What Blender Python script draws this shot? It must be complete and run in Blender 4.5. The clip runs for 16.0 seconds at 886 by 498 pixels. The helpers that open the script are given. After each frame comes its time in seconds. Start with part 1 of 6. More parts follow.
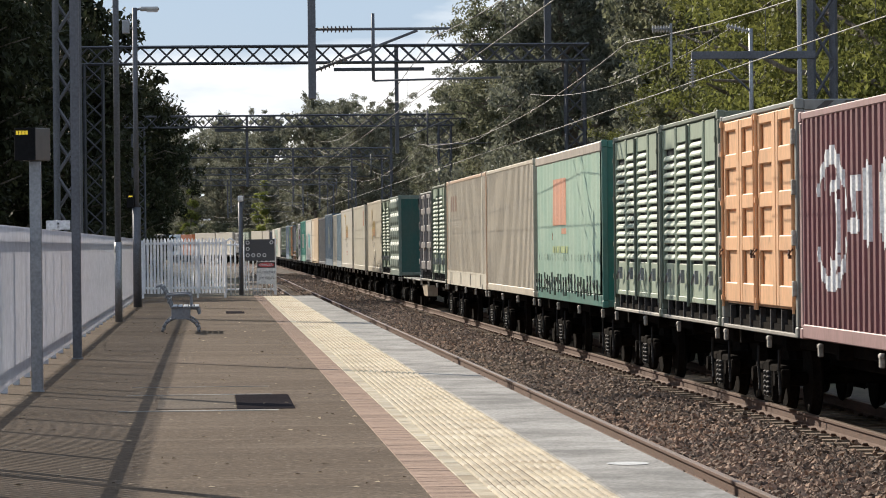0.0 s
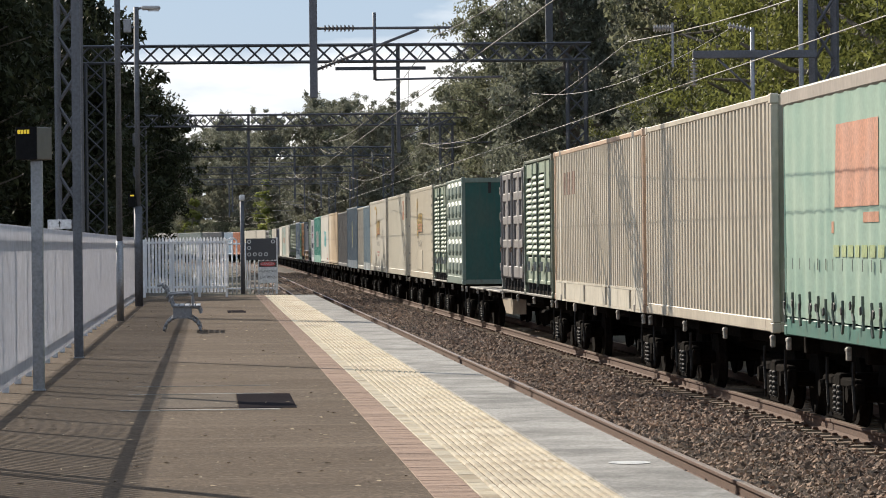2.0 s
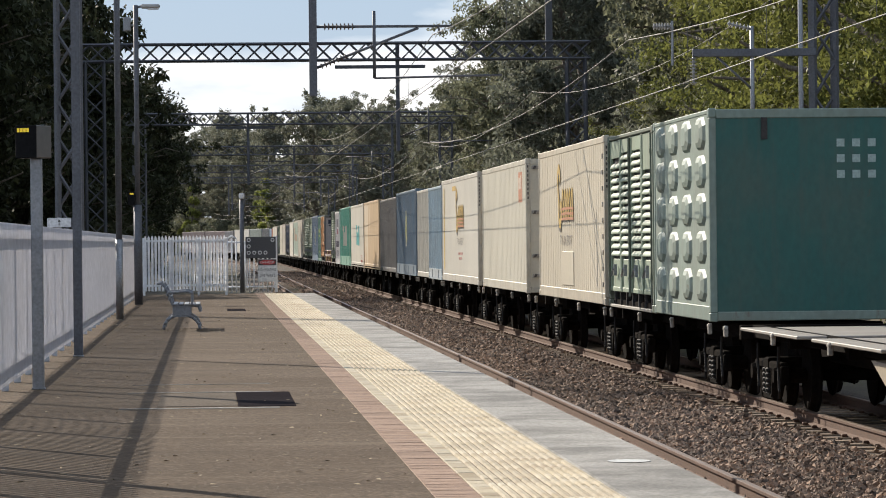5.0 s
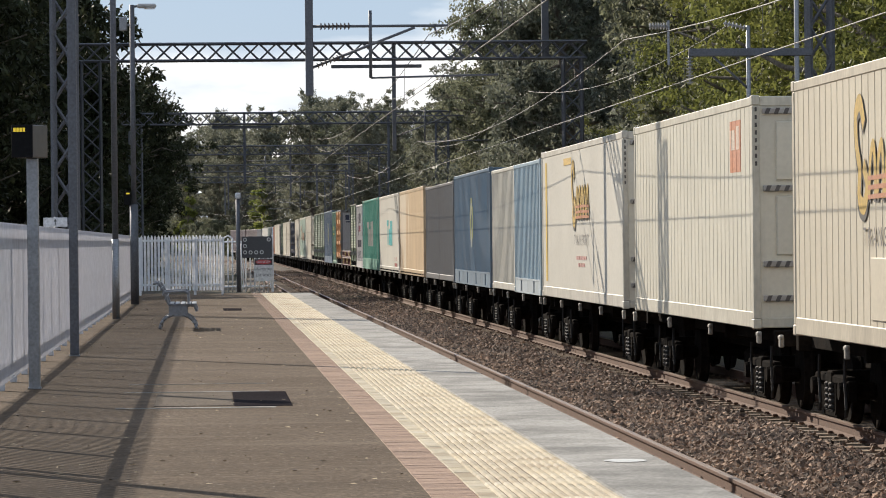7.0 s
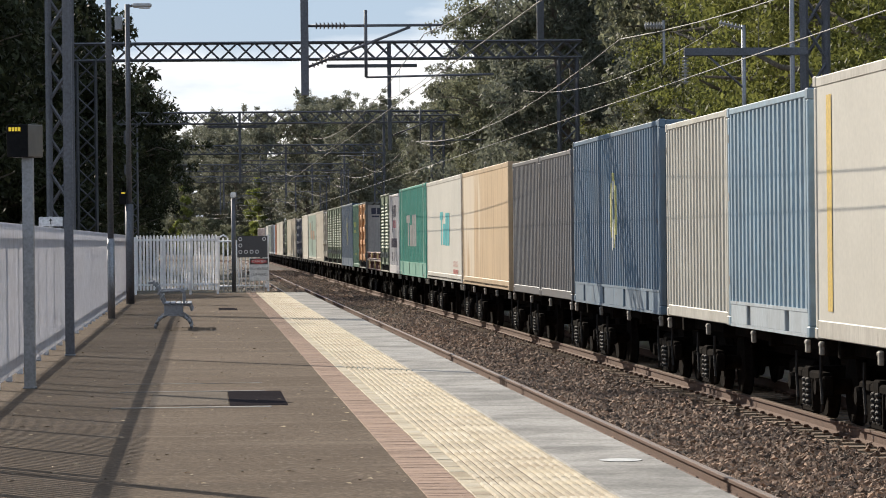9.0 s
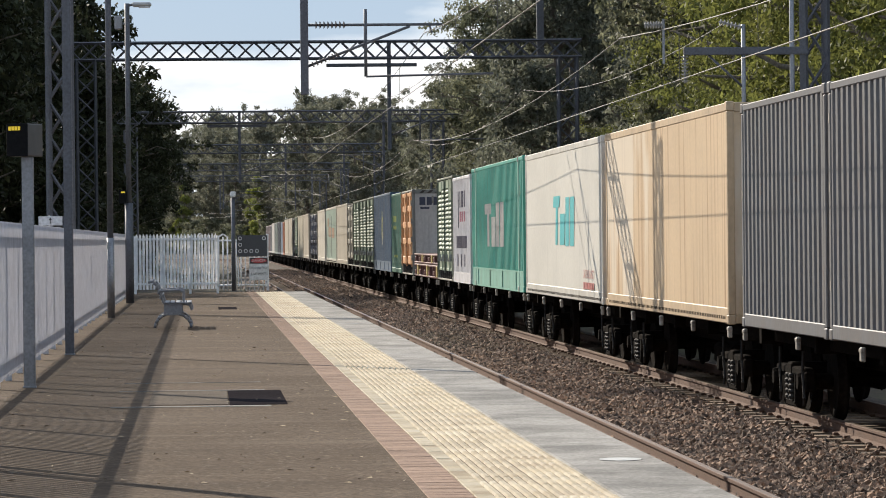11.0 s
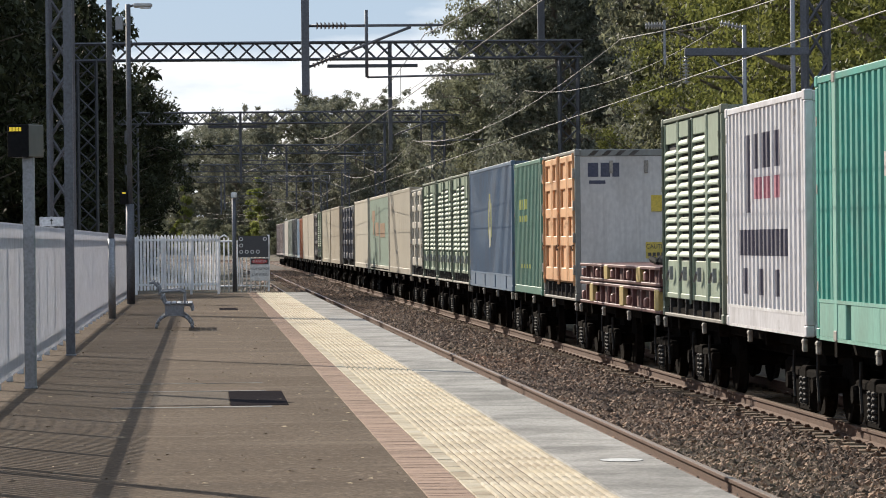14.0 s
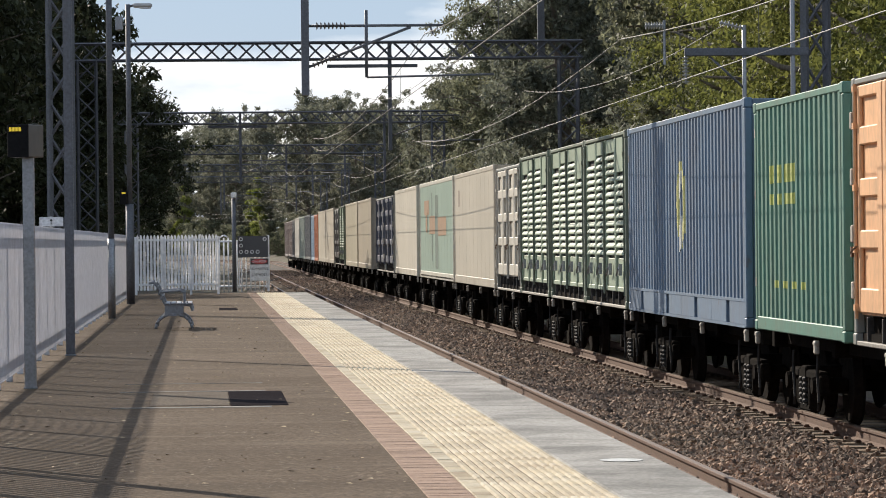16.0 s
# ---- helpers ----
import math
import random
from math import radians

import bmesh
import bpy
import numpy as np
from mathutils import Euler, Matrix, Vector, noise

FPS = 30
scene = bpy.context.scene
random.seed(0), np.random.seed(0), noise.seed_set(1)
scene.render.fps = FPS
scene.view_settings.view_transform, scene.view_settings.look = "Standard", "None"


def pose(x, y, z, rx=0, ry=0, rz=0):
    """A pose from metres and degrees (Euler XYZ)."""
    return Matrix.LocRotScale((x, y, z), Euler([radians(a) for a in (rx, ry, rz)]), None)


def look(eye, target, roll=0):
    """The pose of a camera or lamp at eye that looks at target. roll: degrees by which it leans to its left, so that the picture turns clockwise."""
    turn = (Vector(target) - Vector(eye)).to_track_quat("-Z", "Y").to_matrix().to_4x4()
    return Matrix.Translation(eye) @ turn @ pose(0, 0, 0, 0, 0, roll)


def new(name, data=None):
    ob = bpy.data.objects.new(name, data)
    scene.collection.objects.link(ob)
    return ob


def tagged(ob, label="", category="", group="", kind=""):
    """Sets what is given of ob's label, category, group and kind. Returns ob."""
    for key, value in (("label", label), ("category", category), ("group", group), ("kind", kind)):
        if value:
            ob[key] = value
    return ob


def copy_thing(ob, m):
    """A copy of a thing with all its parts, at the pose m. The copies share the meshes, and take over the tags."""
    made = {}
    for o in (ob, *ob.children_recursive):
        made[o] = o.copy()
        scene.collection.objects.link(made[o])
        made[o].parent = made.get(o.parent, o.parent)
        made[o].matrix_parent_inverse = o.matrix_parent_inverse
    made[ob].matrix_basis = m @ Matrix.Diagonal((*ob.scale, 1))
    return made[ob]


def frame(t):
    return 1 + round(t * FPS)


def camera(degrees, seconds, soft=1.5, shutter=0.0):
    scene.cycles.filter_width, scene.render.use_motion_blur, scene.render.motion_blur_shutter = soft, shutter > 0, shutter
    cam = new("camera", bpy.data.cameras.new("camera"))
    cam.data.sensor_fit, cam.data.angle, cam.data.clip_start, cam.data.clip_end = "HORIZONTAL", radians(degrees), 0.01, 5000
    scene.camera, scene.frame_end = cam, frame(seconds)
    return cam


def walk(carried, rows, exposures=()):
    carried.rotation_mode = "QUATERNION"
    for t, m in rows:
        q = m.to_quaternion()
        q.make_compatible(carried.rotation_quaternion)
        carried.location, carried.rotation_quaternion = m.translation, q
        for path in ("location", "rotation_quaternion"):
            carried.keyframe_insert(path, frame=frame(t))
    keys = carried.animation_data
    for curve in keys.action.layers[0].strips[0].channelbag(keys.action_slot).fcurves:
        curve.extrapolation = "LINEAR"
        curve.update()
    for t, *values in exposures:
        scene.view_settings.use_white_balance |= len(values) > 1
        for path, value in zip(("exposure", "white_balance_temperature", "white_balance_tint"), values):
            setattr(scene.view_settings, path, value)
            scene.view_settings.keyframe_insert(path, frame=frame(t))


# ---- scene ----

# ---------------------------------------------------------------- camera
LENS = 2 * math.degrees(math.atan(784 / 6700))
EYE = (0.0, 0.0, 1.23)
cam = camera(LENS, 16.0, soft=1.0)


def aim(turn, drop):
    """Camera pose: turn to the right and drop below level, in thousandths of a radian."""
    a, b = turn / 1000, drop / 1000
    target = (EYE[0] + math.sin(a) * math.cos(b), EYE[1] + math.cos(a) * math.cos(b), EYE[2] - math.sin(b))
    return look(EYE, target, -0.6)


WALK = [
    (0, 61.40, 1.29),
    (0.5, 61.17, 1.52),
    (1, 60.73, 1.52),
    (1.5, 60.87, 1.36),
    (2, 61.00, 1.52),
    (2.5, 60.94, 1.29),
    (3, 60.90, 1.73),
    (3.5, 60.90, 1.69),
    (4, 60.88, 1.73),
    (6.5, 61.92, 2.21),
    (7, 62.10, 2.06),
    (7.5, 62.08, 2.08),
    (8, 63.24, 2.21),
    (8.5, 63.45, 2.21),
    (9, 63.31, 2.21),
    (11.5, 63.39, 2.44),
    (12, 63.43, 2.44),
    (12.5, 63.60, 2.19),
    (13, 63.43, 2.21),
    (13.5, 63.22, 2.21),
    (14, 63.12, 2.21),
    (14.5, 62.87, 2.21),
    (15, 62.81, 1.98),
    (15.5, 63.12, 2.21),
    (16, 63.18, 2.19),
]
walk(cam, [(t, aim(a, b)) for t, a, b in WALK], exposures=[(0, 0.32), (16, 0.32)])

# ---------------------------------------------------------------- sky and sun
SUN_DIR = Vector((-0.496, 0.868, 0)).normalized()
SUN_ELEV = 28.5
SUN_POWER = 5.0
SKY = 0.08

world = bpy.data.worlds.new("sky")
scene.world = world
world.use_nodes = True
wn, wl = world.node_tree.nodes, world.node_tree.links
wn.clear()
sky = wn.new("ShaderNodeTexSky")
sky.sky_type = "NISHITA"
sky.sun_disc = False
sky.sun_elevation = radians(SUN_ELEV)
sky.sun_rotation = math.atan2(SUN_DIR.x, SUN_DIR.y)
sky.altitude = 40
sky.dust_density = 0.4
coord = wn.new("ShaderNodeTexCoord")
stretch = wn.new("ShaderNodeMapping")
stretch.inputs["Scale"].default_value = (7, 7, 26)
stretch.inputs["Location"].default_value = (0.35, 0.0, 0.2)
clouds = wn.new("ShaderNodeTexNoise")
clouds.inputs["Scale"].default_value = 1.0
clouds.inputs["Detail"].default_value = 7
clouds.inputs["Roughness"].default_value = 0.52
ramp = wn.new("ShaderNodeValToRGB")
ramp.color_ramp.elements[0].position, ramp.color_ramp.elements[1].position = 0.47, 0.60
mix = wn.new("ShaderNodeMix")
mix.data_type = "RGBA"
body = wn.new("ShaderNodeTexNoise")
body.inputs["Scale"].default_value = 2.2
body.inputs["Detail"].default_value = 6
body_ramp = wn.new("ShaderNodeValToRGB")
body_ramp.color_ramp.elements[0].position, body_ramp.color_ramp.elements[1].position = 0.36, 0.58
body_ramp.color_ramp.elements[0].color, body_ramp.color_ramp.elements[1].color = (8.3, 9.0, 9.8, 1), (13.0, 12.9, 12.7, 1)
veil = wn.new("ShaderNodeMix")
veil.data_type = "RGBA"
veil.inputs["Factor"].default_value = 0.8
veil.inputs["B"].default_value = (4.1, 5.5, 7.7, 1)
back = wn.new("ShaderNodeBackground")
back.inputs["Strength"].default_value = SKY
wout = wn.new("ShaderNodeOutputWorld")
wl.new(coord.outputs["Generated"], stretch.inputs["Vector"])
wl.new(stretch.outputs["Vector"], clouds.inputs["Vector"])
wl.new(stretch.outputs["Vector"], body.inputs["Vector"])
wl.new(body.outputs["Fac"], body_ramp.inputs["Fac"])
wl.new(body_ramp.outputs["Color"], mix.inputs["B"])
height = wn.new("ShaderNodeSeparateXYZ")
low = wn.new("ShaderNodeMapRange")
low.inputs["From Min"].default_value, low.inputs["From Max"].default_value = 0.036, 0.070
low.inputs["To Min"].default_value, low.inputs["To Max"].default_value = 0.12, -0.035
total = wn.new("ShaderNodeMath")
wl.new(coord.outputs["Generated"], height.inputs["Vector"])
wl.new(height.outputs["Z"], low.inputs["Value"])
wl.new(clouds.outputs["Fac"], total.inputs[0])
wl.new(low.outputs["Result"], total.inputs[1])
wl.new(total.outputs["Value"], ramp.inputs["Fac"])
wl.new(ramp.outputs["Color"], mix.inputs["Factor"])
wl.new(sky.outputs["Color"], veil.inputs["A"])
wl.new(veil.outputs["Result"], mix.inputs["A"])
wl.new(mix.outputs["Result"], back.inputs["Color"])
wl.new(back.outputs["Background"], wout.inputs["Surface"])

sun = new("sun", bpy.data.lights.new("sun", "SUN"))
sun.data.energy = SUN_POWER
sun.data.angle = radians(0.3)
sun.data.color = (1.0, 0.90, 0.76)
to_sun = Vector((SUN_DIR.x * math.cos(radians(SUN_ELEV)), SUN_DIR.y * math.cos(radians(SUN_ELEV)), math.sin(radians(SUN_ELEV))))
sun.matrix_world = look(to_sun * 100, (0, 0, 0))


# ---------------------------------------------------------------- materials
def surface(name, color, rough=0.7, metal=0.0, vary=0.25, big=0.6, small=30.0, bump=0.15, second=None, amount=0.5, per_piece=0.0, stretch=(1, 1, 1), islands=0.0, spec=0.5, see=0.0, edges=(0.42, 0.62), band=0.0):
    """A surface with stains at a large scale, grain at a small one, and a fine relief."""
    m = bpy.data.materials.new(name)
    m.use_nodes = True
    n, l = m.node_tree.nodes, m.node_tree.links
    b = n["Principled BSDF"]
    tc = n.new("ShaderNodeTexCoord")
    mp = n.new("ShaderNodeMapping")
    mp.inputs["Scale"].default_value = stretch
    l.new(tc.outputs["Object"], mp.inputs["Vector"])
    own = n.new("ShaderNodeObjectInfo")
    shift = n.new("ShaderNodeVectorMath")
    shift.operation = "SCALE"
    shift.inputs[0].default_value = (17.0, 29.0, 41.0)
    l.new(own.outputs["Random"], shift.inputs["Scale"])
    l.new(shift.outputs["Vector"], mp.inputs["Location"])
    n1 = n.new("ShaderNodeTexNoise")
    n1.inputs["Scale"].default_value = big
    n1.inputs["Detail"].default_value = 8
    n1.inputs["Roughness"].default_value = 0.62
    n2 = n.new("ShaderNodeTexNoise")
    n2.inputs["Scale"].default_value = small
    n2.inputs["Detail"].default_value = 4
    for q in (n1, n2):
        l.new(mp.outputs["Vector"], q.inputs["Vector"])
    r1 = n.new("ShaderNodeMapRange")
    r1.inputs["From Min"].default_value, r1.inputs["From Max"].default_value = edges
    l.new(n1.outputs["Fac"], r1.inputs["Value"])
    scale1 = n.new("ShaderNodeMath")
    scale1.operation = "MULTIPLY"
    scale1.inputs[1].default_value = amount
    l.new(r1.outputs["Result"], scale1.inputs[0])
    mx = n.new("ShaderNodeMix")
    mx.data_type = "RGBA"
    mx.inputs["A"].default_value = (*color, 1)
    mx.inputs["B"].default_value = (*(second or [c * (1 - vary) for c in color]), 1)
    l.new(scale1.outputs["Value"], mx.inputs["Factor"])
    r2 = n.new("ShaderNodeMapRange")
    r2.inputs["From Min"].default_value, r2.inputs["From Max"].default_value = 0.3, 0.7
    r2.inputs["To Min"].default_value, r2.inputs["To Max"].default_value = 1 - vary, 1 + vary * 0.6
    l.new(n2.outputs["Fac"], r2.inputs["Value"])
    value = r2.outputs["Result"]
    if per_piece or islands:
        if per_piece:
            info = n.new("ShaderNodeObjectInfo").outputs["Random"]
        else:
            info = n.new("ShaderNodeNewGeometry").outputs["Random Per Island"]
        k = per_piece or islands
        r3 = n.new("ShaderNodeMapRange")
        r3.inputs["To Min"].default_value, r3.inputs["To Max"].default_value = 1 - k, 1 + k
        l.new(info, r3.inputs["Value"])
        mul = n.new("ShaderNodeMath")
        mul.operation = "MULTIPLY"
        l.new(value, mul.inputs[0])
        l.new(r3.outputs["Result"], mul.inputs[1])
        value = mul.outputs["Value"]
    sc = n.new("ShaderNodeVectorMath")
    sc.operation = "SCALE"
    l.new(mx.outputs["Result"], sc.inputs[0])
    l.new(value, sc.inputs["Scale"])
    l.new(sc.outputs["Vector"], b.inputs["Base Color"])
    b.inputs["Roughness"].default_value = rough
    b.inputs["Metallic"].default_value = metal
    b.inputs["Specular IOR Level"].default_value = spec
    if bump:
        bp = n.new("ShaderNodeBump")
        bp.inputs["Strength"].default_value = bump
        bp.inputs["Distance"].default_value = 0.02
        l.new(n2.outputs["Fac"], bp.inputs["Height"])
        l.new(bp.outputs["Normal"], b.inputs["Normal"])
    if see:
        tr = n.new("ShaderNodeBsdfTranslucent")
        l.new(sc.outputs["Vector"], tr.inputs["Color"])
        ms = n.new("ShaderNodeMixShader")
        ms.inputs["Fac"].default_value = see
        l.new(b.outputs["BSDF"], ms.inputs[1])
        l.new(tr.outputs["BSDF"], ms.inputs[2])
        l.new(ms.outputs["Shader"], n["Material Output"].inputs["Surface"])
    return m


def layer(m, color, scale, stretch, edges, amount, detail=6, rough=0.6):
    """Another layer of stain over a surface, where a noise passes between two edges."""
    n, l = m.node_tree.nodes, m.node_tree.links
    b = n["Principled BSDF"]
    before = b.inputs["Base Color"].links[0].from_socket
    tc = n.new("ShaderNodeTexCoord")
    mp = n.new("ShaderNodeMapping")
    mp.inputs["Scale"].default_value = stretch
    l.new(tc.outputs["Object"], mp.inputs["Vector"])
    own = n.new("ShaderNodeObjectInfo")
    shift = n.new("ShaderNodeVectorMath")
    shift.operation = "SCALE"
    shift.inputs[0].default_value = (13.0, 31.0, 23.0)
    l.new(own.outputs["Random"], shift.inputs["Scale"])
    l.new(shift.outputs["Vector"], mp.inputs["Location"])
    t = n.new("ShaderNodeTexNoise")
    t.inputs["Scale"].default_value, t.inputs["Detail"].default_value, t.inputs["Roughness"].default_value = scale, detail, rough
    l.new(mp.outputs["Vector"], t.inputs["Vector"])
    r = n.new("ShaderNodeMapRange")
    r.inputs["From Min"].default_value, r.inputs["From Max"].default_value = edges
    r.inputs["To Max"].default_value = amount
    l.new(t.outputs["Fac"], r.inputs["Value"])
    mx = n.new("ShaderNodeMix")
    mx.data_type = "RGBA"
    mx.inputs["B"].default_value = (*color, 1)
    l.new(r.outputs["Result"], mx.inputs["Factor"])
    l.new(before, mx.inputs["A"])
    l.new(mx.outputs["Result"], b.inputs["Base Color"])
    return m


def paint(name, color, rough=0.55, grime=0.62, dirt=(0.14, 0.10, 0.07), rust=0.7, streaks=0.5):
    """Weathered paint on steel: streaks that run down, and rust and dirt in patches."""
    m = surface(name, color, rough=rough, vary=0.12, big=1.1, small=14, bump=0.05, second=[c * 0.55 + d * 0.45 for c, d in zip(color, dirt)], amount=grime, stretch=(1.2, 1.2, 0.7), edges=(0.42, 0.68))
    if streaks:
        layer(m, [c * 0.5 + d * 0.4 for c, d in zip(color, dirt)], 5.0, (1.5, 1.5, 0.08), (0.50, 0.72), streaks)
    if rust:
        layer(m, (0.13, 0.06, 0.032), 2.6, (1, 1, 0.55), (0.64, 0.72), rust, 8, 0.7)
    return m


ASPHALT = surface("asphalt", (0.110, 0.078, 0.053), rough=0.9, vary=0.55, big=0.35, small=42, bump=0.5, second=(0.148, 0.108, 0.077), amount=0.9, spec=0.09)
layer(ASPHALT, (0.060, 0.044, 0.031), 1.0, (0.12, 1.3, 1), (0.48, 0.66), 0.4)
layer(ASPHALT, (0.19, 0.146, 0.106), 1.0, (0.2, 2.4, 1), (0.57, 0.70), 0.35)
layer(ASPHALT, (0.27, 0.22, 0.17), 30.0, (1, 1, 1), (0.64, 0.70), 0.55, 2, 0.5)
CONCRETE = surface("concrete", (0.365, 0.345, 0.315), rough=0.88, vary=0.3, big=1.1, small=40, bump=0.3, second=(0.19, 0.18, 0.165), amount=0.9, spec=0.15)
layer(CONCRETE, (0.16, 0.15, 0.135), 1.0, (1.2, 0.35, 1), (0.54, 0.70), 0.6)
layer(CONCRETE, (0.44, 0.42, 0.39), 3.0, (1, 0.5, 1), (0.58, 0.7), 0.5)
GROOVE = surface("dirty_groove", (0.13, 0.09, 0.052), rough=0.9, vary=0.3, big=1.5, small=30, bump=0.2)
TACTILE = surface("cream_tile", (0.485, 0.42, 0.315), rough=0.75, vary=0.14, big=1.5, small=30, bump=0.2, per_piece=0.12, second=(0.45, 0.37, 0.24), amount=0.6, spec=0.15)
layer(TACTILE, (0.28, 0.21, 0.135), 1.0, (1.5, 0.7, 1), (0.50, 0.68), 0.7)
layer(TACTILE, (0.62, 0.56, 0.45), 2.2, (1.0, 0.5, 1), (0.56, 0.70), 0.6)
PAVER = surface("clay_paver", (0.34, 0.235, 0.175), rough=0.85, vary=0.2, big=2, small=30, bump=0.3, per_piece=0.16, spec=0.1)
BALLAST = surface("ballast", (0.075, 0.052, 0.036), rough=0.95, vary=0.6, big=1.2, small=16, bump=1.0, second=(0.07, 0.052, 0.04), amount=0.8)
STONE = surface("ballast_stone", (0.25, 0.16, 0.105), rough=0.9, vary=0.3, big=3, small=40, bump=0.3, islands=0.75, second=(0.13, 0.1, 0.08), amount=0.6)
SOIL = surface("dry_soil", (0.075, 0.056, 0.036), rough=0.95, vary=0.4, big=0.2, small=8, bump=0.8, second=(0.09, 0.08, 0.04), amount=0.9)
RUST = surface("rusty_steel", (0.125, 0.065, 0.04), rough=0.8, metal=0.2, vary=0.3, big=3, small=40, bump=0.2, second=(0.09, 0.05, 0.035))
RAILTOP = surface("worn_rail_steel", (0.27, 0.20, 0.155), rough=0.5, metal=0.6, vary=0.15, big=2, small=50, bump=0.05)
SLEEPER = surface("sleeper", (0.25, 0.175, 0.115), rough=0.9, vary=0.3, big=3, small=25, bump=0.4, per_piece=0.2)
# long fence: white greyed towards lilac, the shade on its side painted in
WHITE = paint("shaded_fence_white", (0.57, 0.57, 0.60), rough=0.8, grime=0.25, dirt=(0.3, 0.28, 0.25), rust=0, streaks=0.25)
WHITE.node_tree.nodes["Principled BSDF"].inputs["Specular IOR Level"].default_value = 0.12
# brighter white for the platform end; the stronger light there is in the colour
LITWHITE = paint("lit_white_paint", (0.80, 0.80, 0.82), rough=0.6, grime=0.15, dirt=(0.3, 0.28, 0.25), rust=0, streaks=0.15)
GALV = surface("galvanised_steel", (0.30, 0.31, 0.33), rough=0.5, metal=0.7, vary=0.2, big=4, small=40, bump=0.05)
MASTGREY = surface("grey_mast_steel", (0.125, 0.13, 0.148), rough=0.6, metal=0.4, vary=0.25, big=3, small=30, bump=0.05)
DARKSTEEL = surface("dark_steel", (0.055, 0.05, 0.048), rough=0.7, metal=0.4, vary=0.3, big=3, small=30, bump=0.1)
WIRE = surface("wire", (0.11, 0.10, 0.095), rough=0.6, metal=0.2, vary=0.1, bump=0)
BLACK = surface("black_rubber", (0.012, 0.012, 0.013), spec=0.08, rough=0.85, vary=0.3, bump=0.1)
BARK = surface("bark", (0.15, 0.12, 0.095), rough=0.95, vary=0.4, big=2, small=12, bump=0.8, second=(0.28, 0.25, 0.21), stretch=(3, 3, 0.6))
# near-black: grime, with the shade beneath the train taken into the colour
UNDER = surface("grime_and_shade", (0.009, 0.0075, 0.0065), rough=0.95, spec=0.03, vary=0.4, big=3, small=20, bump=0.3, second=(0.020, 0.014, 0.010))
CLEAT = surface("pale_cleat_paint", (0.33, 0.30, 0.255), rough=0.7, vary=0.3, big=6, small=30, bump=0.1, per_piece=0.25)


# ---------------------------------------------------------------- mesh helpers
def box(bm, x0, x1, y0, y1, z0, z1):
    v = [bm.verts.new(p) for p in ((x0, y0, z0), (x1, y0, z0), (x1, y1, z0), (x0, y1, z0), (x0, y0, z1), (x1, y0, z1), (x1, y1, z1), (x0, y1, z1))]
    for f in ((3, 2, 1, 0), (4, 5, 6, 7), (0, 1, 5, 4), (1, 2, 6, 5), (2, 3, 7, 6), (3, 0, 4, 7)):
        bm.faces.new([v[i] for i in f])


def bbox(bm, x0, x1, y0, y1, z0, z1, r=0.01):
    """A box with bevelled edges."""
    t = bmesh.new()
    box(t, x0, x1, y0, y1, z0, z1)
    bmesh.ops.bevel(t, geom=t.edges[:], offset=r, segments=1, affect="EDGES")
    add(bm, t)


def add(bm, other, m=None):
    if m is not None:
        other.transform(m)
    me = bpy.data.meshes.new("tmp")
    other.to_mesh(me)
    other.free()
    bm.from_mesh(me)
    bpy.data.meshes.remove(me)


def tube(bm, p0, p1, r0, r1=None, n=8, caps=True):
    p0, p1 = Vector(p0), Vector(p1)
    r1 = r0 if r1 is None else r1
    q = (p1 - p0).to_track_quat("Z", "Y").to_matrix()
    a = []
    for p, r in ((p0, r0), (p1, r1)):
        a.append([bm.verts.new(p + q @ Vector((r * math.cos(2 * math.pi * i / n), r * math.sin(2 * math.pi * i / n), 0))) for i in range(n)])
    for i in range(n):
        f = bm.faces.new((a[0][i], a[0][(i + 1) % n], a[1][(i + 1) % n], a[1][i]))
        f.smooth = n > 6
    if caps:
        bm.faces.new(a[0][::-1])
        bm.faces.new(a[1])


def bar(bm, p0, p1, w, d=None):
    """A square bar between two points."""
    tube(bm, p0, p1, w * 0.707, n=4)


def path_tube(bm, pts, r, n=6):
    for a, b in zip(pts, pts[1:]):
        tube(bm, a, b, r, n=n, caps=False)


def disc_wheel(bm, c, axis, profile, n=20):
    """A body of revolution round the axis x through c: profile of (along, radius)."""
    rings = []
    for u, r in profile:
        rings.append([bm.verts.new((c[0] + u, c[1] + r * math.cos(2 * math.pi * i / n), c[2] + r * math.sin(2 * math.pi * i / n))) for i in range(n)])
    for a, b in zip(rings, rings[1:]):
        for i in range(n):
            bm.faces.new((a[i], a[(i + 1) % n], b[(i + 1) % n], b[i]))
    bm.faces.new(rings[0][::-1])
    bm.faces.new(rings[-1])


def mesh_of(name, bm, material):
    me = bpy.data.meshes.new(name)
    bmesh.ops.recalc_face_normals(bm, faces=bm.faces[:])
    bm.to_mesh(me)
    bm.free()
    for q in (material if isinstance(material, (list, tuple)) else [material]):
        me.materials.append(q)
    return me


def part(name, bm, material, parent, label="", at=None):
    """One mesh object under a thing or a part."""
    ob = new(name, mesh_of(name, bm, material) if isinstance(bm, bmesh.types.BMesh) else bm)
    ob.parent = parent
    if at is not None:
        ob.matrix_basis = at
    if label:
        tagged(ob, label)
    return ob


def thing(name, label, category, group="", at=None, kind=""):
    ob = new(name)
    tagged(ob, label, category, group, kind)
    if at is not None:
        ob.matrix_basis = at
    return ob


def solid(name, bm, material, label, category, group="", at=None, kind=""):
    ob = new(name, mesh_of(name, bm, material))
    tagged(ob, label, category, group, kind)
    if at is not None:
        ob.matrix_basis = at
    return ob


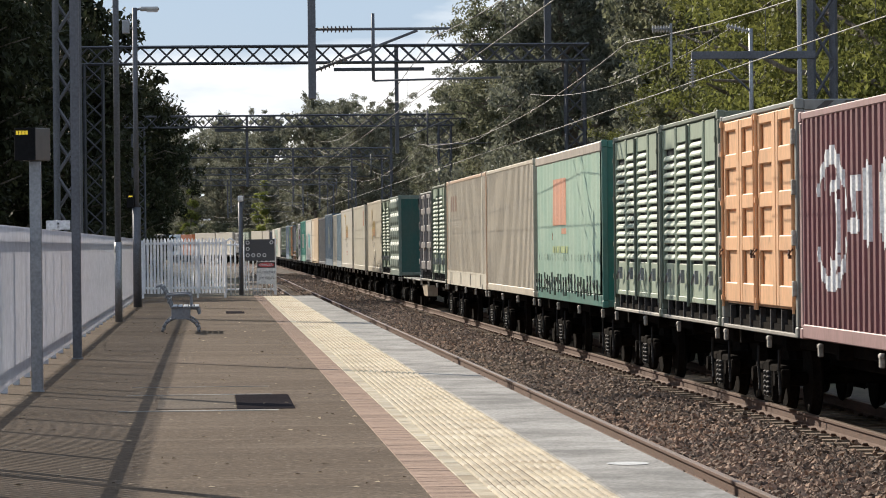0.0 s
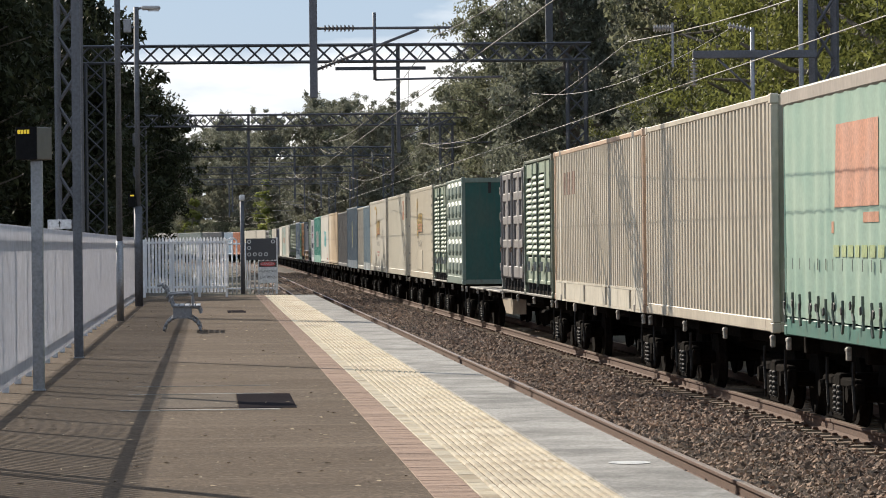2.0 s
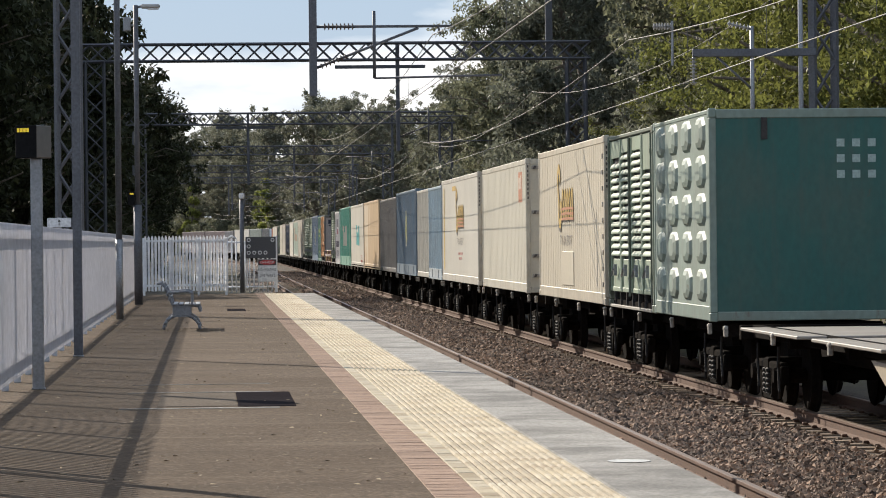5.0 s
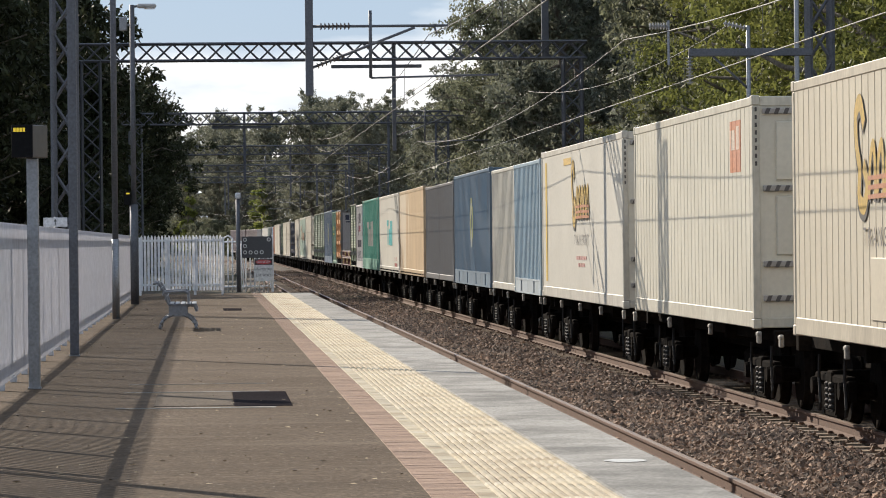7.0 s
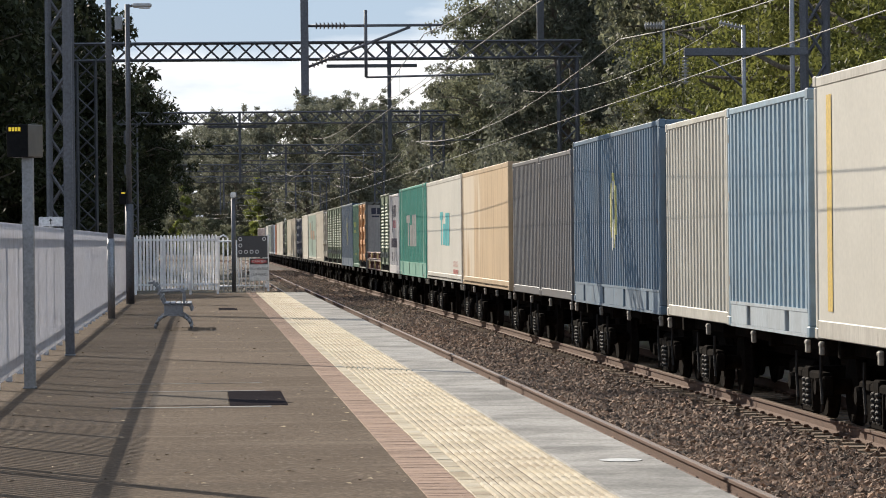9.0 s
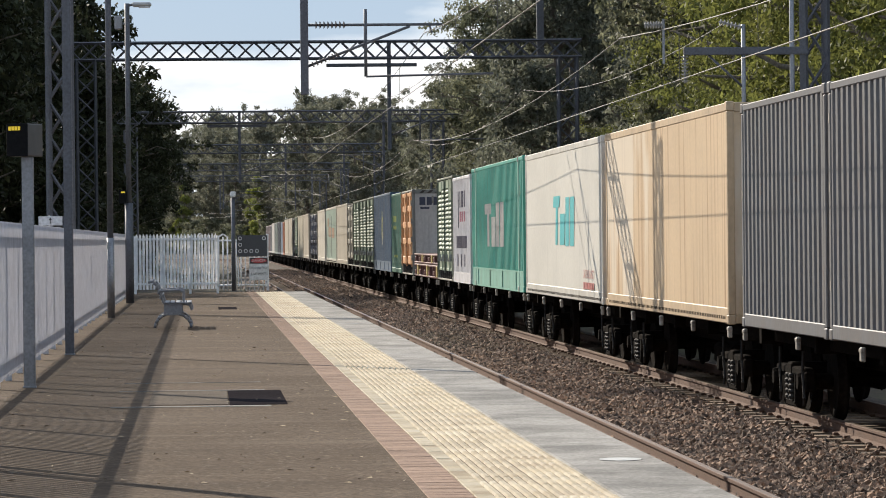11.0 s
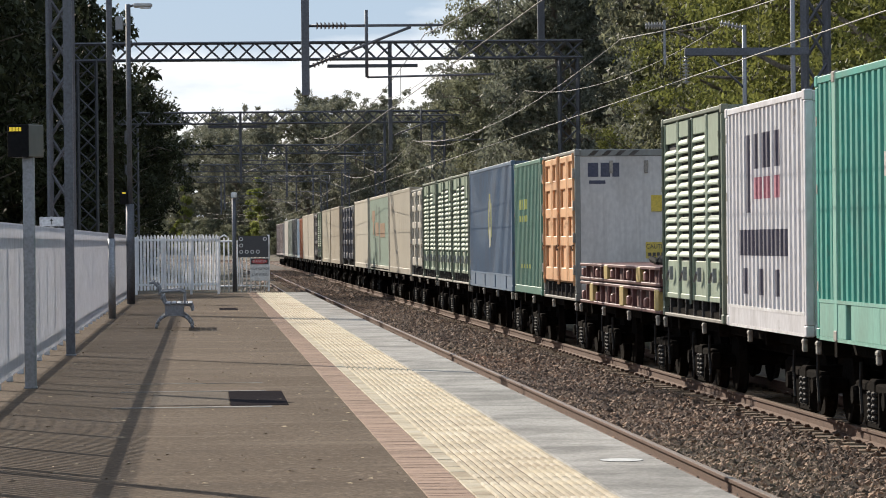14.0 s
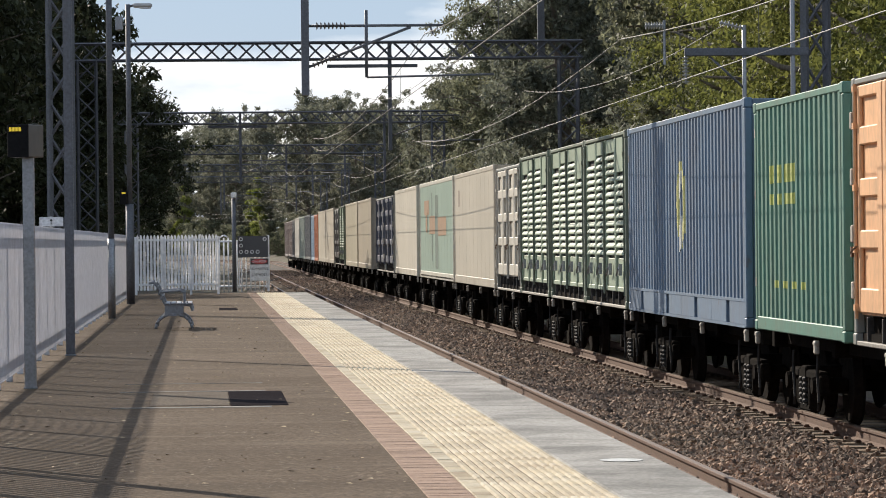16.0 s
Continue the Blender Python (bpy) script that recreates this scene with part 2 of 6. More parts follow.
# ---------------------------------------------------------------- plan
EDGE = 2.52            # platform edge
NEAR = 3.86            # centre of the near track
FAR = 7.55             # centre of the far track
RAIL = -0.80           # top of rails
BED = -0.97            # top of ballast
CURVE_Y, CURVE_R = 395.0, 340.0


def along(y, x, z=0.0):
    """A place on the line, y metres along it and x beside it: straight, then bending away to the left."""
    if y <= CURVE_Y:
        return Vector((x, y, z)), 0.0
    a = (y - CURVE_Y) / CURVE_R
    return Vector((-CURVE_R + (CURVE_R + x) * math.cos(a), CURVE_Y + (CURVE_R + x) * math.sin(a), z)), a


def sweep(bm, profile, ys):
    """Sweeps a profile of (x, z) along the line."""
    rows = []
    for y in ys:
        rows.append([bm.verts.new(along(y, x, z)[0]) for x, z in profile])
    for a, b in zip(rows, rows[1:]):
        for i in range(len(profile) - 1):
            bm.faces.new((a[i], a[i + 1], b[i + 1], b[i]))


LINE_YS = [-60, 0, 60, 120, 200, 300, 395] + [395 + 8 * i for i in range(1, 40)]

# ---------------------------------------------------------------- ground and track bed
def build_ground():
    bm = bmesh.new()
    xs = [-900, -200, -60, -25, -8, -2, 2.3, 12.5, 15, 25, 60, 200, 900]
    zs = [0, 0, 0, -0.1, -0.3, -1.15, -1.15, -1.15, -0.6, 0.6, 1.5, 3, 6]
    ys = [-300, -60, 0, 60, 120, 200, 300, 395, 420, 460, 500, 560, 640, 800, 1200, 2500]
    rows = []
    for y in ys:
        bend = 0 if y < CURVE_Y else min((y - CURVE_Y) ** 2 / (2 * CURVE_R), 60)
        rows.append([bm.verts.new((x - bend, y, z)) for x, z in zip(xs, zs)])
    for a, b in zip(rows, rows[1:]):
        for i in range(len(xs) - 1):
            bm.faces.new((a[i], a[i + 1], b[i + 1], b[i]))
    solid("ground", bm, SOIL, "dry brown soil with sparse grass beside the line", "ground", kind="structure")


def build_track_bed():
    bm = bmesh.new()
    sweep(bm, [(2.0, -1.1), (NEAR - 1.7, BED - 0.02), (NEAR + 1.3, BED), (NEAR + 1.75, BED - 0.06), (FAR - 1.75, BED - 0.03), (FAR - 1.35, BED), (FAR + 1.5, BED), (FAR + 2.4, BED - 0.35)], LINE_YS)
    solid("track_bed", bm, BALLAST, "brown crushed stone ballast under two tracks", "ballast", kind="structure")
    # loose stones on the bed
    rng = np.random.default_rng(4)
    count = 100000
    y = 22 + (290 - 22) * rng.random(count) ** 2.3
    x = 4.05 + 2.5 * rng.random(count) + 0.42 * (rng.random(count) < 0.06) * rng.random(count)
    size = (0.022 + 0.030 * rng.random(count) ** 1.5) * (1 + np.clip((y - 60) / 150, 0, 1))
    base = np.array([[1, 0, 0], [-1, 0, 0], [0, 1, 0], [0, -1, 0], [0, 0, 1], [0, 0, -1]], float)
    faces = np.array([[0, 2, 4], [2, 1, 4], [1, 3, 4], [3, 0, 4], [2, 0, 5], [1, 2, 5], [3, 1, 5], [0, 3, 5]])
    verts = base[None] * (0.6 + 0.7 * rng.random((count, 6, 1)))
    ang = rng.random(count) * 6.28
    ca, sa = np.cos(ang)[:, None], np.sin(ang)[:, None]
    tip = (rng.random(count) - 0.5)[:, None] * 1.6
    vx, vy, vz = verts[..., 0], verts[..., 1], verts[..., 2]
    vy, vz = vy * np.cos(tip) - vz * np.sin(tip), vy * np.sin(tip) + vz * np.cos(tip)
    rx, ry = vx * ca - vy * sa, vx * sa + vy * ca
    out = np.stack([rx, ry, vz * 0.8], -1) * size[:, None, None]
    bed = np.interp(x, [NEAR - 1.7, NEAR + 1.3, NEAR + 1.75, FAR - 1.75, FAR - 1.35], [BED - 0.02, BED, BED - 0.06, BED - 0.03, BED])
    out += np.stack([x, y, bed + size * 0.35 + 0.02 * rng.random(count)], -1)[:, None]
    idx = faces[None] + 6 * np.arange(count)[:, None, None]
    me = bpy.data.meshes.new("ballast_stones")
    me.from_pydata(out.reshape(-1, 3).tolist(), [], idx.reshape(-1, 3).tolist())
    me.materials.append(STONE)
    ob = new("ballast_stones", me)
    tagged(ob, "loose brown and grey crushed stones on the track bed", "ballast", kind="stuff")


def rail_profile(x, top):
    return [(x - 0.065, top - 0.15), (x - 0.065, top - 0.138), (x - 0.012, top - 0.12), (x - 0.012, top - 0.04), (x - 0.034, top - 0.03), (x - 0.034, top - 0.004), (x - 0.028, top)], [(x - 0.028, top), (x + 0.028, top)], [(x + 0.028, top), (x + 0.034, top - 0.004), (x + 0.034, top - 0.03), (x + 0.012, top - 0.04), (x + 0.012, top - 0.12), (x + 0.065, top - 0.138), (x + 0.065, top - 0.15)]


def build_track(centre, label):
    track = thing("railway_track", label, "railway track", "railway tracks", kind="structure")
    for side in (-1, 1):
        x = centre + side * 0.5685
        a, t, c = rail_profile(x, RAIL)
        bm = bmesh.new()
        sweep(bm, a, LINE_YS)
        sweep(bm, c, LINE_YS)
        rail = part("rail", bm, RUST, track, "rust-brown steel rail")
        bm = bmesh.new()
        sweep(bm, t, LINE_YS)
        part("running_surface", bm, RAILTOP, rail, "worn bright top of the rail")
    return track


def palisade(w, d, h, coat):
    """One picket: a folded strip with a pointed top."""
    bm = bmesh.new()
    prof = [(-w, 0.0), (-w * 0.4, -d), (w * 0.4, -d), (w, 0.0)]
    rows = []
    for z, k in ((0.11, 1), (h - 0.05, 1), (h, 0.25)):
        rows.append([bm.verts.new((a * k, b, z)) for a, b in prof])
    for a, b in zip(rows, rows[1:]):
        for i in range(3):
            bm.faces.new((a[i], a[i + 1], b[i + 1], b[i]))
    bmesh.ops.solidify(bm, geom=bm.faces[:], thickness=0.003)
    return mesh_of("picket", bm, coat)


def build_fence(name, a, b, h, pitch, label, w=0.028, d=0.022, bay=2.0, coat=WHITE):
    """A picket fence from a to b (plan points): posts, two rails, pickets one by one."""
    a, b = Vector((*a, 0)), Vector((*b, 0))
    run = b - a
    length, ang = run.length, math.atan2(run.y, run.x)
    fence = thing(name, label, "fence", "platform fences", at=Matrix.Translation(a) @ Matrix.Rotation(ang, 4, "Z"))
    for z in (0.22, h - 0.15):
        bm = bmesh.new()
        bbox(bm, 0, length, 0.004, 0.05, z, z + 0.05, 0.004)
        part("rail", bm, coat, fence)
    posts = max(2, round(length / bay) + 1)
    bm = bmesh.new()
    bbox(bm, -0.03, 0.03, 0.056, 0.116, 0, h - 0.05, 0.005)
    me = mesh_of("post", bm, coat)
    for i in range(posts):
        part("post", me, None, fence, at=Matrix.Translation((length * i / (posts - 1), 0, 0)))
    me = palisade(w, d, h, coat)
    count = int(length / pitch)
    for i in range(count):
        part("picket", me, None, fence, at=Matrix.Translation(((i + 0.5) * length / count, 0, 0)))
    return fence

# ---------------------------------------------------------------- the train
def travelled(t):
    return 15.65 * t + 0.04 * t * t


DECK = 0.17
MOVERS = []
HALF = 1.22
CACHE = {}


def paint_of(color, **k):
    key = "paint_" + "_".join(str(round(c * 100)) for c in color)
    old = bpy.data.materials.get(key)
    return old or paint(key, color, **k)


def flat_paint(color):
    key = "marking_" + "_".join(str(round(c * 100)) for c in color)
    old = bpy.data.materials.get(key)
    return old or surface(key, color, rough=0.6, vary=0.25, big=2.5, small=25, bump=0.0, amount=0.5, second=[c * 0.7 + 0.08 for c in color])


def side_shape(style):
    """The section of a side wall along y: (pitch, [(share of the pitch, depth)])."""
    if style == "corrugated":
        return 0.31, [(0, 0.0), (0.40, 0.0), (0.50, 0.058), (0.86, 0.058), (1, 0.0)]
    if style == "reefer":
        return 0.36, [(0, 0.0), (0.88, 0.0), (0.92, 0.014), (0.97, 0.014), (1, 0.0)]
    if style == "seams":
        return 1.22, [(0, 0.0), (0.975, 0.0), (0.98, 0.006), (0.994, 0.006), (1, 0.0)]
    return 100.0, [(0, 0.0), (1, 0.0)]


def side_skin(bm, style, y0, y1, z0, z1, x, proud=0.0, origin=0.0, lean=0.0):
    """A stretch of side wall that faces -x."""
    pitch, shape = side_shape(style)
    pts = []
    k = math.floor((y0 - origin) / pitch)
    while origin + k * pitch < y1:
        for (s0, d0), (s1, d1) in zip(shape, shape[1:]):
            a, b = origin + (k + s0) * pitch, origin + (k + s1) * pitch
            lo, hi = max(a, y0), min(b, y1)
            if hi - lo > 1e-5 and b - a > 1e-6:
                da = d0 + (d1 - d0) * (lo - a) / (b - a)
                db = d0 + (d1 - d0) * (hi - a) / (b - a)
                pts.append((lo, da, hi, db))
        k += 1
    for lo, da, hi, db in pts:
        v = [bm.verts.new(p) for p in ((x + da - proud, lo, z0), (x + da - proud, lo + lean, z1), (x + db - proud, hi + lean, z1), (x + db - proud, hi, z0))]
        bm.faces.new(v)


def lettering(text, size, material, m, parent, squeeze=1.0):
    """Built-in font letters as a mesh, under a part."""
    cu = bpy.data.curves.new("letters", "FONT")
    cu.body, cu.size, cu.align_x, cu.align_y = text, size, "CENTER", "CENTER"
    tmp = bpy.data.objects.new("letters", cu)
    scene.collection.objects.link(tmp)
    bpy.context.view_layer.update()
    me = bpy.data.meshes.new_from_object(tmp.evaluated_get(bpy.context.evaluated_depsgraph_get()))
    bpy.data.objects.remove(tmp)
    bpy.data.curves.remove(cu)
    me.transform(Matrix.Diagonal((squeeze, 1, 1, 1)))
    me.materials.clear()
    me.materials.append(material)
    ob = new("lettering", me)
    ob.parent = parent
    ob.matrix_basis = m
    return ob


SIDE_FACING = Matrix(((0, 0, -1, 0), (-1, 0, 0, 0), (0, 1, 0, 0), (0, 0, 0, 1)))
END_FACING = Matrix(((1, 0, 0, 0), (0, 0, -1, 0), (0, 1, 0, 0), (0, 0, 0, 1)))


def shell(c, L, H, frame_m, wall_m, style, base=0.16, end="plain", end_m=None, post=0.13, top=0.09, side=True, roof_m=None):
    """The frame and walls that all boxes share; the long side that faces -x shows its section."""
    h, x = L / 2, HALF
    end_m = end_m or wall_m
    for sy in (-1, 1):
        for sx in (-1, 1):
            bm = bmesh.new()
            y0, y1 = (-h, -h + post) if sy < 0 else (h - post, h)
            x0, x1 = (-x, -x + 0.09) if sx < 0 else (x - 0.09, x)
            bbox(bm, x0, x1, y0, y1, 0.118, H - 0.118, 0.012)
            p = part("corner_post", bm, frame_m, c)
            for z in (0, H - 0.118):
                bm = bmesh.new()
                bbox(bm, x0 - 0.004 * (sx < 0), x1 + 0.004 * (sx > 0), y0 - 0.004 * (sy < 0), y1 + 0.045, z, z + 0.118, 0.012)
                part("corner_casting", bm, frame_m, p)
    for sx in (-1, 1):
        bm = bmesh.new()
        x0, x1 = (-x + 0.002, -x + 0.07) if sx < 0 else (x - 0.07, x - 0.002)
        bbox(bm, x0, x1, -h + post, h - post, H - top, H - 0.012, 0.01)
        part("top_rail", bm, frame_m, c)
        if base < 0.3 or sx > 0:
            bm = bmesh.new()
            bbox(bm, x0, x1, -h + post, h - post, 0.012, base, 0.01)
            part("bottom_rail", bm, frame_m, c)
    if side:
        bm = bmesh.new()
        side_skin(bm, style, -h + post, h - post, base, H - top, -x + 0.012)
        part("side_panel", bm, wall_m, c)
    bm = bmesh.new()
    box(bm, x - 0.05, x - 0.02, -h + post, h - post, base, H - top)
    part("side_panel", bm, wall_m, c)
    bm = bmesh.new()
    box(bm, -x + 0.06, x - 0.06, -h + 0.05, h - 0.05, H - 0.06, H - 0.02)
    part("roof", bm, roof_m or frame_m, c)
    bm = bmesh.new()
    box(bm, -x + 0.06, x - 0.06, -h + 0.05, h - 0.05, 0.05, 0.12)
    part("floor_pan", bm, UNDER, c)
    bm = bmesh.new()
    box(bm, -x + 0.09, x - 0.09, h - 0.06, h - 0.03, 0.1, H - 0.06)
    part("end_panel", bm, end_m, c)
    bm = bmesh.new()
    if end == "corrugated":
        t = bmesh.new()
        side_skin(t, "corrugated", -x + 0.09, x - 0.09, 0.1, H - 0.08, -0.03)
        add(bm, t, Matrix.Translation((0, -h, 0)) @ Matrix.Rotation(radians(90), 4, "Z"))
    else:
        box(bm, -x + 0.09, x - 0.09, -h + 0.02, -h + 0.05, 0.1, H - 0.06)
    p = part("end_panel", bm, end_m, c)
    for z0, z1 in ((0.012, 0.13), (H - 0.13, H - 0.012)):
        bm = bmesh.new()
        bbox(bm, -x + 0.09, x - 0.09, -h + 0.004, -h + 0.09, z0, z1, 0.01)
        part("end_rail", bm, frame_m, c)
    return p


def fork_base(c, L, base, m, bays, post=0.13):
    """A deep bottom rail with open pockets between its bays."""
    h, x = L / 2, HALF
    run = L - 2 * post
    w = run / bays
    for i in range(bays):
        bm = bmesh.new()
        y0 = -h + post + i * w + (0.15 if i % 2 else 0)
        bbox(bm, -x + 0.004, -x + 0.07, y0, -h + post + (i + 1) * w - (0.15 if i % 2 == 0 else 0), 0.03, base - 0.03, 0.01)
        part("base_rail", bm, m, c)
    bm = bmesh.new()
    box(bm, -x - 0.002, -x + 0.075, -h + post, h - post, base - 0.035, base)
    box(bm, -x + 0.0, -x + 0.075, -h + post, h - post, 0.0, 0.035)
    part("base_flange", bm, m, c)
    # near-black sheet behind the bays, for the shade inside the pockets
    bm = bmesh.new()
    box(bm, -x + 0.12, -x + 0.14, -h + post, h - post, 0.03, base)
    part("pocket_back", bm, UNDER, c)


def emblem(c, rects, style, color, label="", proud=0.004, lean=0.0):
    """Painted shapes that follow the wall's section: rectangles (y0, y1, z0, z1)."""
    for y0, y1, z0, z1 in rects:
        bm = bmesh.new()
        side_skin(bm, style, y0, y1, z0, z1, -HALF + 0.012, proud, lean=lean)
        part("emblem", bm, flat_paint(color), c, label)


def painted(c, bands, style, color, label="", proud=0.005, step=0.04):
    """Paint along broad lines ((y, z) points, width), laid on the wall's section in narrow upright strips."""
    lo = min(p[0] - w for pts, w in bands for p in pts)
    hi = max(p[0] + w for pts, w in bands for p in pts)
    z0, z1 = min(p[1] - w for pts, w in bands for p in pts), max(p[1] + w for pts, w in bands for p in pts)
    segs = [(a, b, w) for pts, w in bands for a, b in zip(pts, pts[1:])]

    def inside(y, z):
        for a, b, w in segs:
            dy, dz = b[0] - a[0], b[1] - a[1]
            u = max(0.0, min(1.0, ((y - a[0]) * dy + (z - a[1]) * dz) / (dy * dy + dz * dz)))
            if (a[0] + u * dy - y) ** 2 + (a[1] + u * dz - z) ** 2 < w * w / 4:
                return True
        return False
    bm = bmesh.new()
    dz = 0.02
    rows = int((z1 - z0) / dz) + 1
    for i in range(int((hi - lo) / step) + 1):
        y = lo + i * step
        start = None
        for j in range(rows + 1):
            z = z0 + j * dz
            hit = j < rows and inside(y + step / 2, z + dz / 2)
            if hit and start is None:
                start = z
            if not hit and start is not None:
                side_skin(bm, style, y, y + step, start, z, -HALF + 0.012, proud)
                start = None
    part("emblem", bm, flat_paint(color), c, label)


def arc(y, z, ry, rz, a0, a1, n=14):
    return [(y + ry * math.cos(radians(a0 + (a1 - a0) * k / n)), z + rz * math.sin(radians(a0 + (a1 - a0) * k / n))) for k in range(n + 1)]


def open_base(c, L, base, m):
    """A thin bottom flange below short uprights, with a near-black sheet as the shade between."""
    h, x = L / 2, HALF
    bm = bmesh.new()
    bbox(bm, -x + 0.002, -x + 0.08, -h + 0.13, h - 0.13, 0.0, 0.045, 0.008)
    part("bottom_flange", bm, CLEAT, c, "worn pale bottom flange")
    # this sheet paints the open space dark
    bm = bmesh.new()
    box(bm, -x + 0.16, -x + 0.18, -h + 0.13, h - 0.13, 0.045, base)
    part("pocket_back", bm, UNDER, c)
    if ("upright", base) not in CACHE:
        bm = bmesh.new()
        bbox(bm, -x + 0.03, -x + 0.10, -0.022, 0.022, 0.045, base, 0.006)
        CACHE[("upright", base)] = mesh_of("base_upright", bm, m)
    for k in range(7):
        part("base_upright", CACHE[("upright", base)], None, c, at=Matrix.Translation((0, -h + 0.55 + k * (L - 1.1) / 6, 0)))


def wheel_of_louvres():
    if "louvre" not in CACHE:
        bm = bmesh.new()
        prof = [(0.0, 0.046), (-0.022, 0.03), (-0.040, 0.0), (-0.044, -0.022), (-0.034, -0.034), (0.0, -0.034)]
        w = 0.60
        rows = []
        for y, k in ((-w, 0.15), (-w + 0.06, 1), (w - 0.06, 1), (w, 0.15)):
            rows.append([bm.verts.new((a * k, y, b)) for a, b in prof])
        for a, b in zip(rows, rows[1:]):
            for i in range(len(prof) - 1):
                bm.faces.new((a[i], a[i + 1], b[i + 1], b[i]))
        CACHE["louvre"] = mesh_of("louvre", bm, LOUVRE)
    return CACHE["louvre"]


LOUVRE = paint("faded_green_paint", (0.31, 0.375, 0.275), rough=0.55, grime=0.5)
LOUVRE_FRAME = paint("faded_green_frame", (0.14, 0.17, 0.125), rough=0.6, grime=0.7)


def louvre_container(c, L, H, color):
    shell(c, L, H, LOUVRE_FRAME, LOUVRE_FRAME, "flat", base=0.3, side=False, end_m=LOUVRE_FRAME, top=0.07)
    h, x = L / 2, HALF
    # dark sheet that gives the gaps between the louvres their shade
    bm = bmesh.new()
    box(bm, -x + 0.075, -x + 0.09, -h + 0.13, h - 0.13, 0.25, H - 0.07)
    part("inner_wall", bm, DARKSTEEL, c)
    run = L - 0.26
    w = run / 4
    me = wheel_of_louvres()
    for i in range(4):
        yc = -h + 0.13 + (i + 0.5) * w
        z_top = H - (0.62, 0.30, 0.30, 0.36)[i]
        bm = bmesh.new()
        bbox(bm, -x + 0.03, -x + 0.07, yc - w / 2 + 0.02, yc + w / 2 - 0.02, z_top, H - 0.08, 0.008)
        door = part("door", bm, LOUVRE, c)
        bm = bmesh.new()
        bbox(bm, -x + 0.03, -x + 0.07, yc - w / 2 + 0.02, yc + w / 2 - 0.02, 0.25, 0.32, 0.008)
        part("bottom_bar", bm, LOUVRE, door)
        bm = bmesh.new()
        bbox(bm, -x + 0.045, -x + 0.07, yc - w / 2 + 0.1, yc + w / 2 - 0.1, 0.30, 0.76, 0.008)
        part("kick_panel", bm, LOUVRE, door)
        for s in (-1, 1):
            bm = bmesh.new()
            bbox(bm, -x + 0.012, -x + 0.07, yc + s * (w / 2 - 0.055) - 0.035, yc + s * (w / 2 - 0.055) + 0.035, 0.25, H - 0.08, 0.008)
            part("stile", bm, LOUVRE, door)
        bm = bmesh.new()
        side = 1 if i % 2 else -1
        tube(bm, (-x - 0.005, yc + side * (w / 2 - 0.02), 0.2), (-x - 0.005, yc + side * (w / 2 - 0.02), H - 0.1), 0.017, n=6)
        for z in (0.5, 1.0, 1.7, 2.3):
            box(bm, -x - 0.028, -x + 0.02, yc + side * (w / 2 - 0.02) - 0.03, yc + side * (w / 2 - 0.02) + 0.03, z, z + 0.07)
        part("lock_rod", bm, LOUVRE_FRAME, door)
        bm = bmesh.new()
        bar(bm, (-x - 0.03, yc - 0.1, 0.62), (-x - 0.03, yc + 0.16, 0.5), 0.03)
        box(bm, -x - 0.03, -x + 0.02, yc - 0.14, yc - 0.08, 0.5, 0.68)
        part("handle", bm, GALV, door)
        z = 0.84
        while z < z_top - 0.04:
            part("louvre", me, None, door, at=Matrix.Translation((-x + 0.045, yc, z)))
            z += 0.114
    open_base(c, L, 0.25, DARKSTEEL)


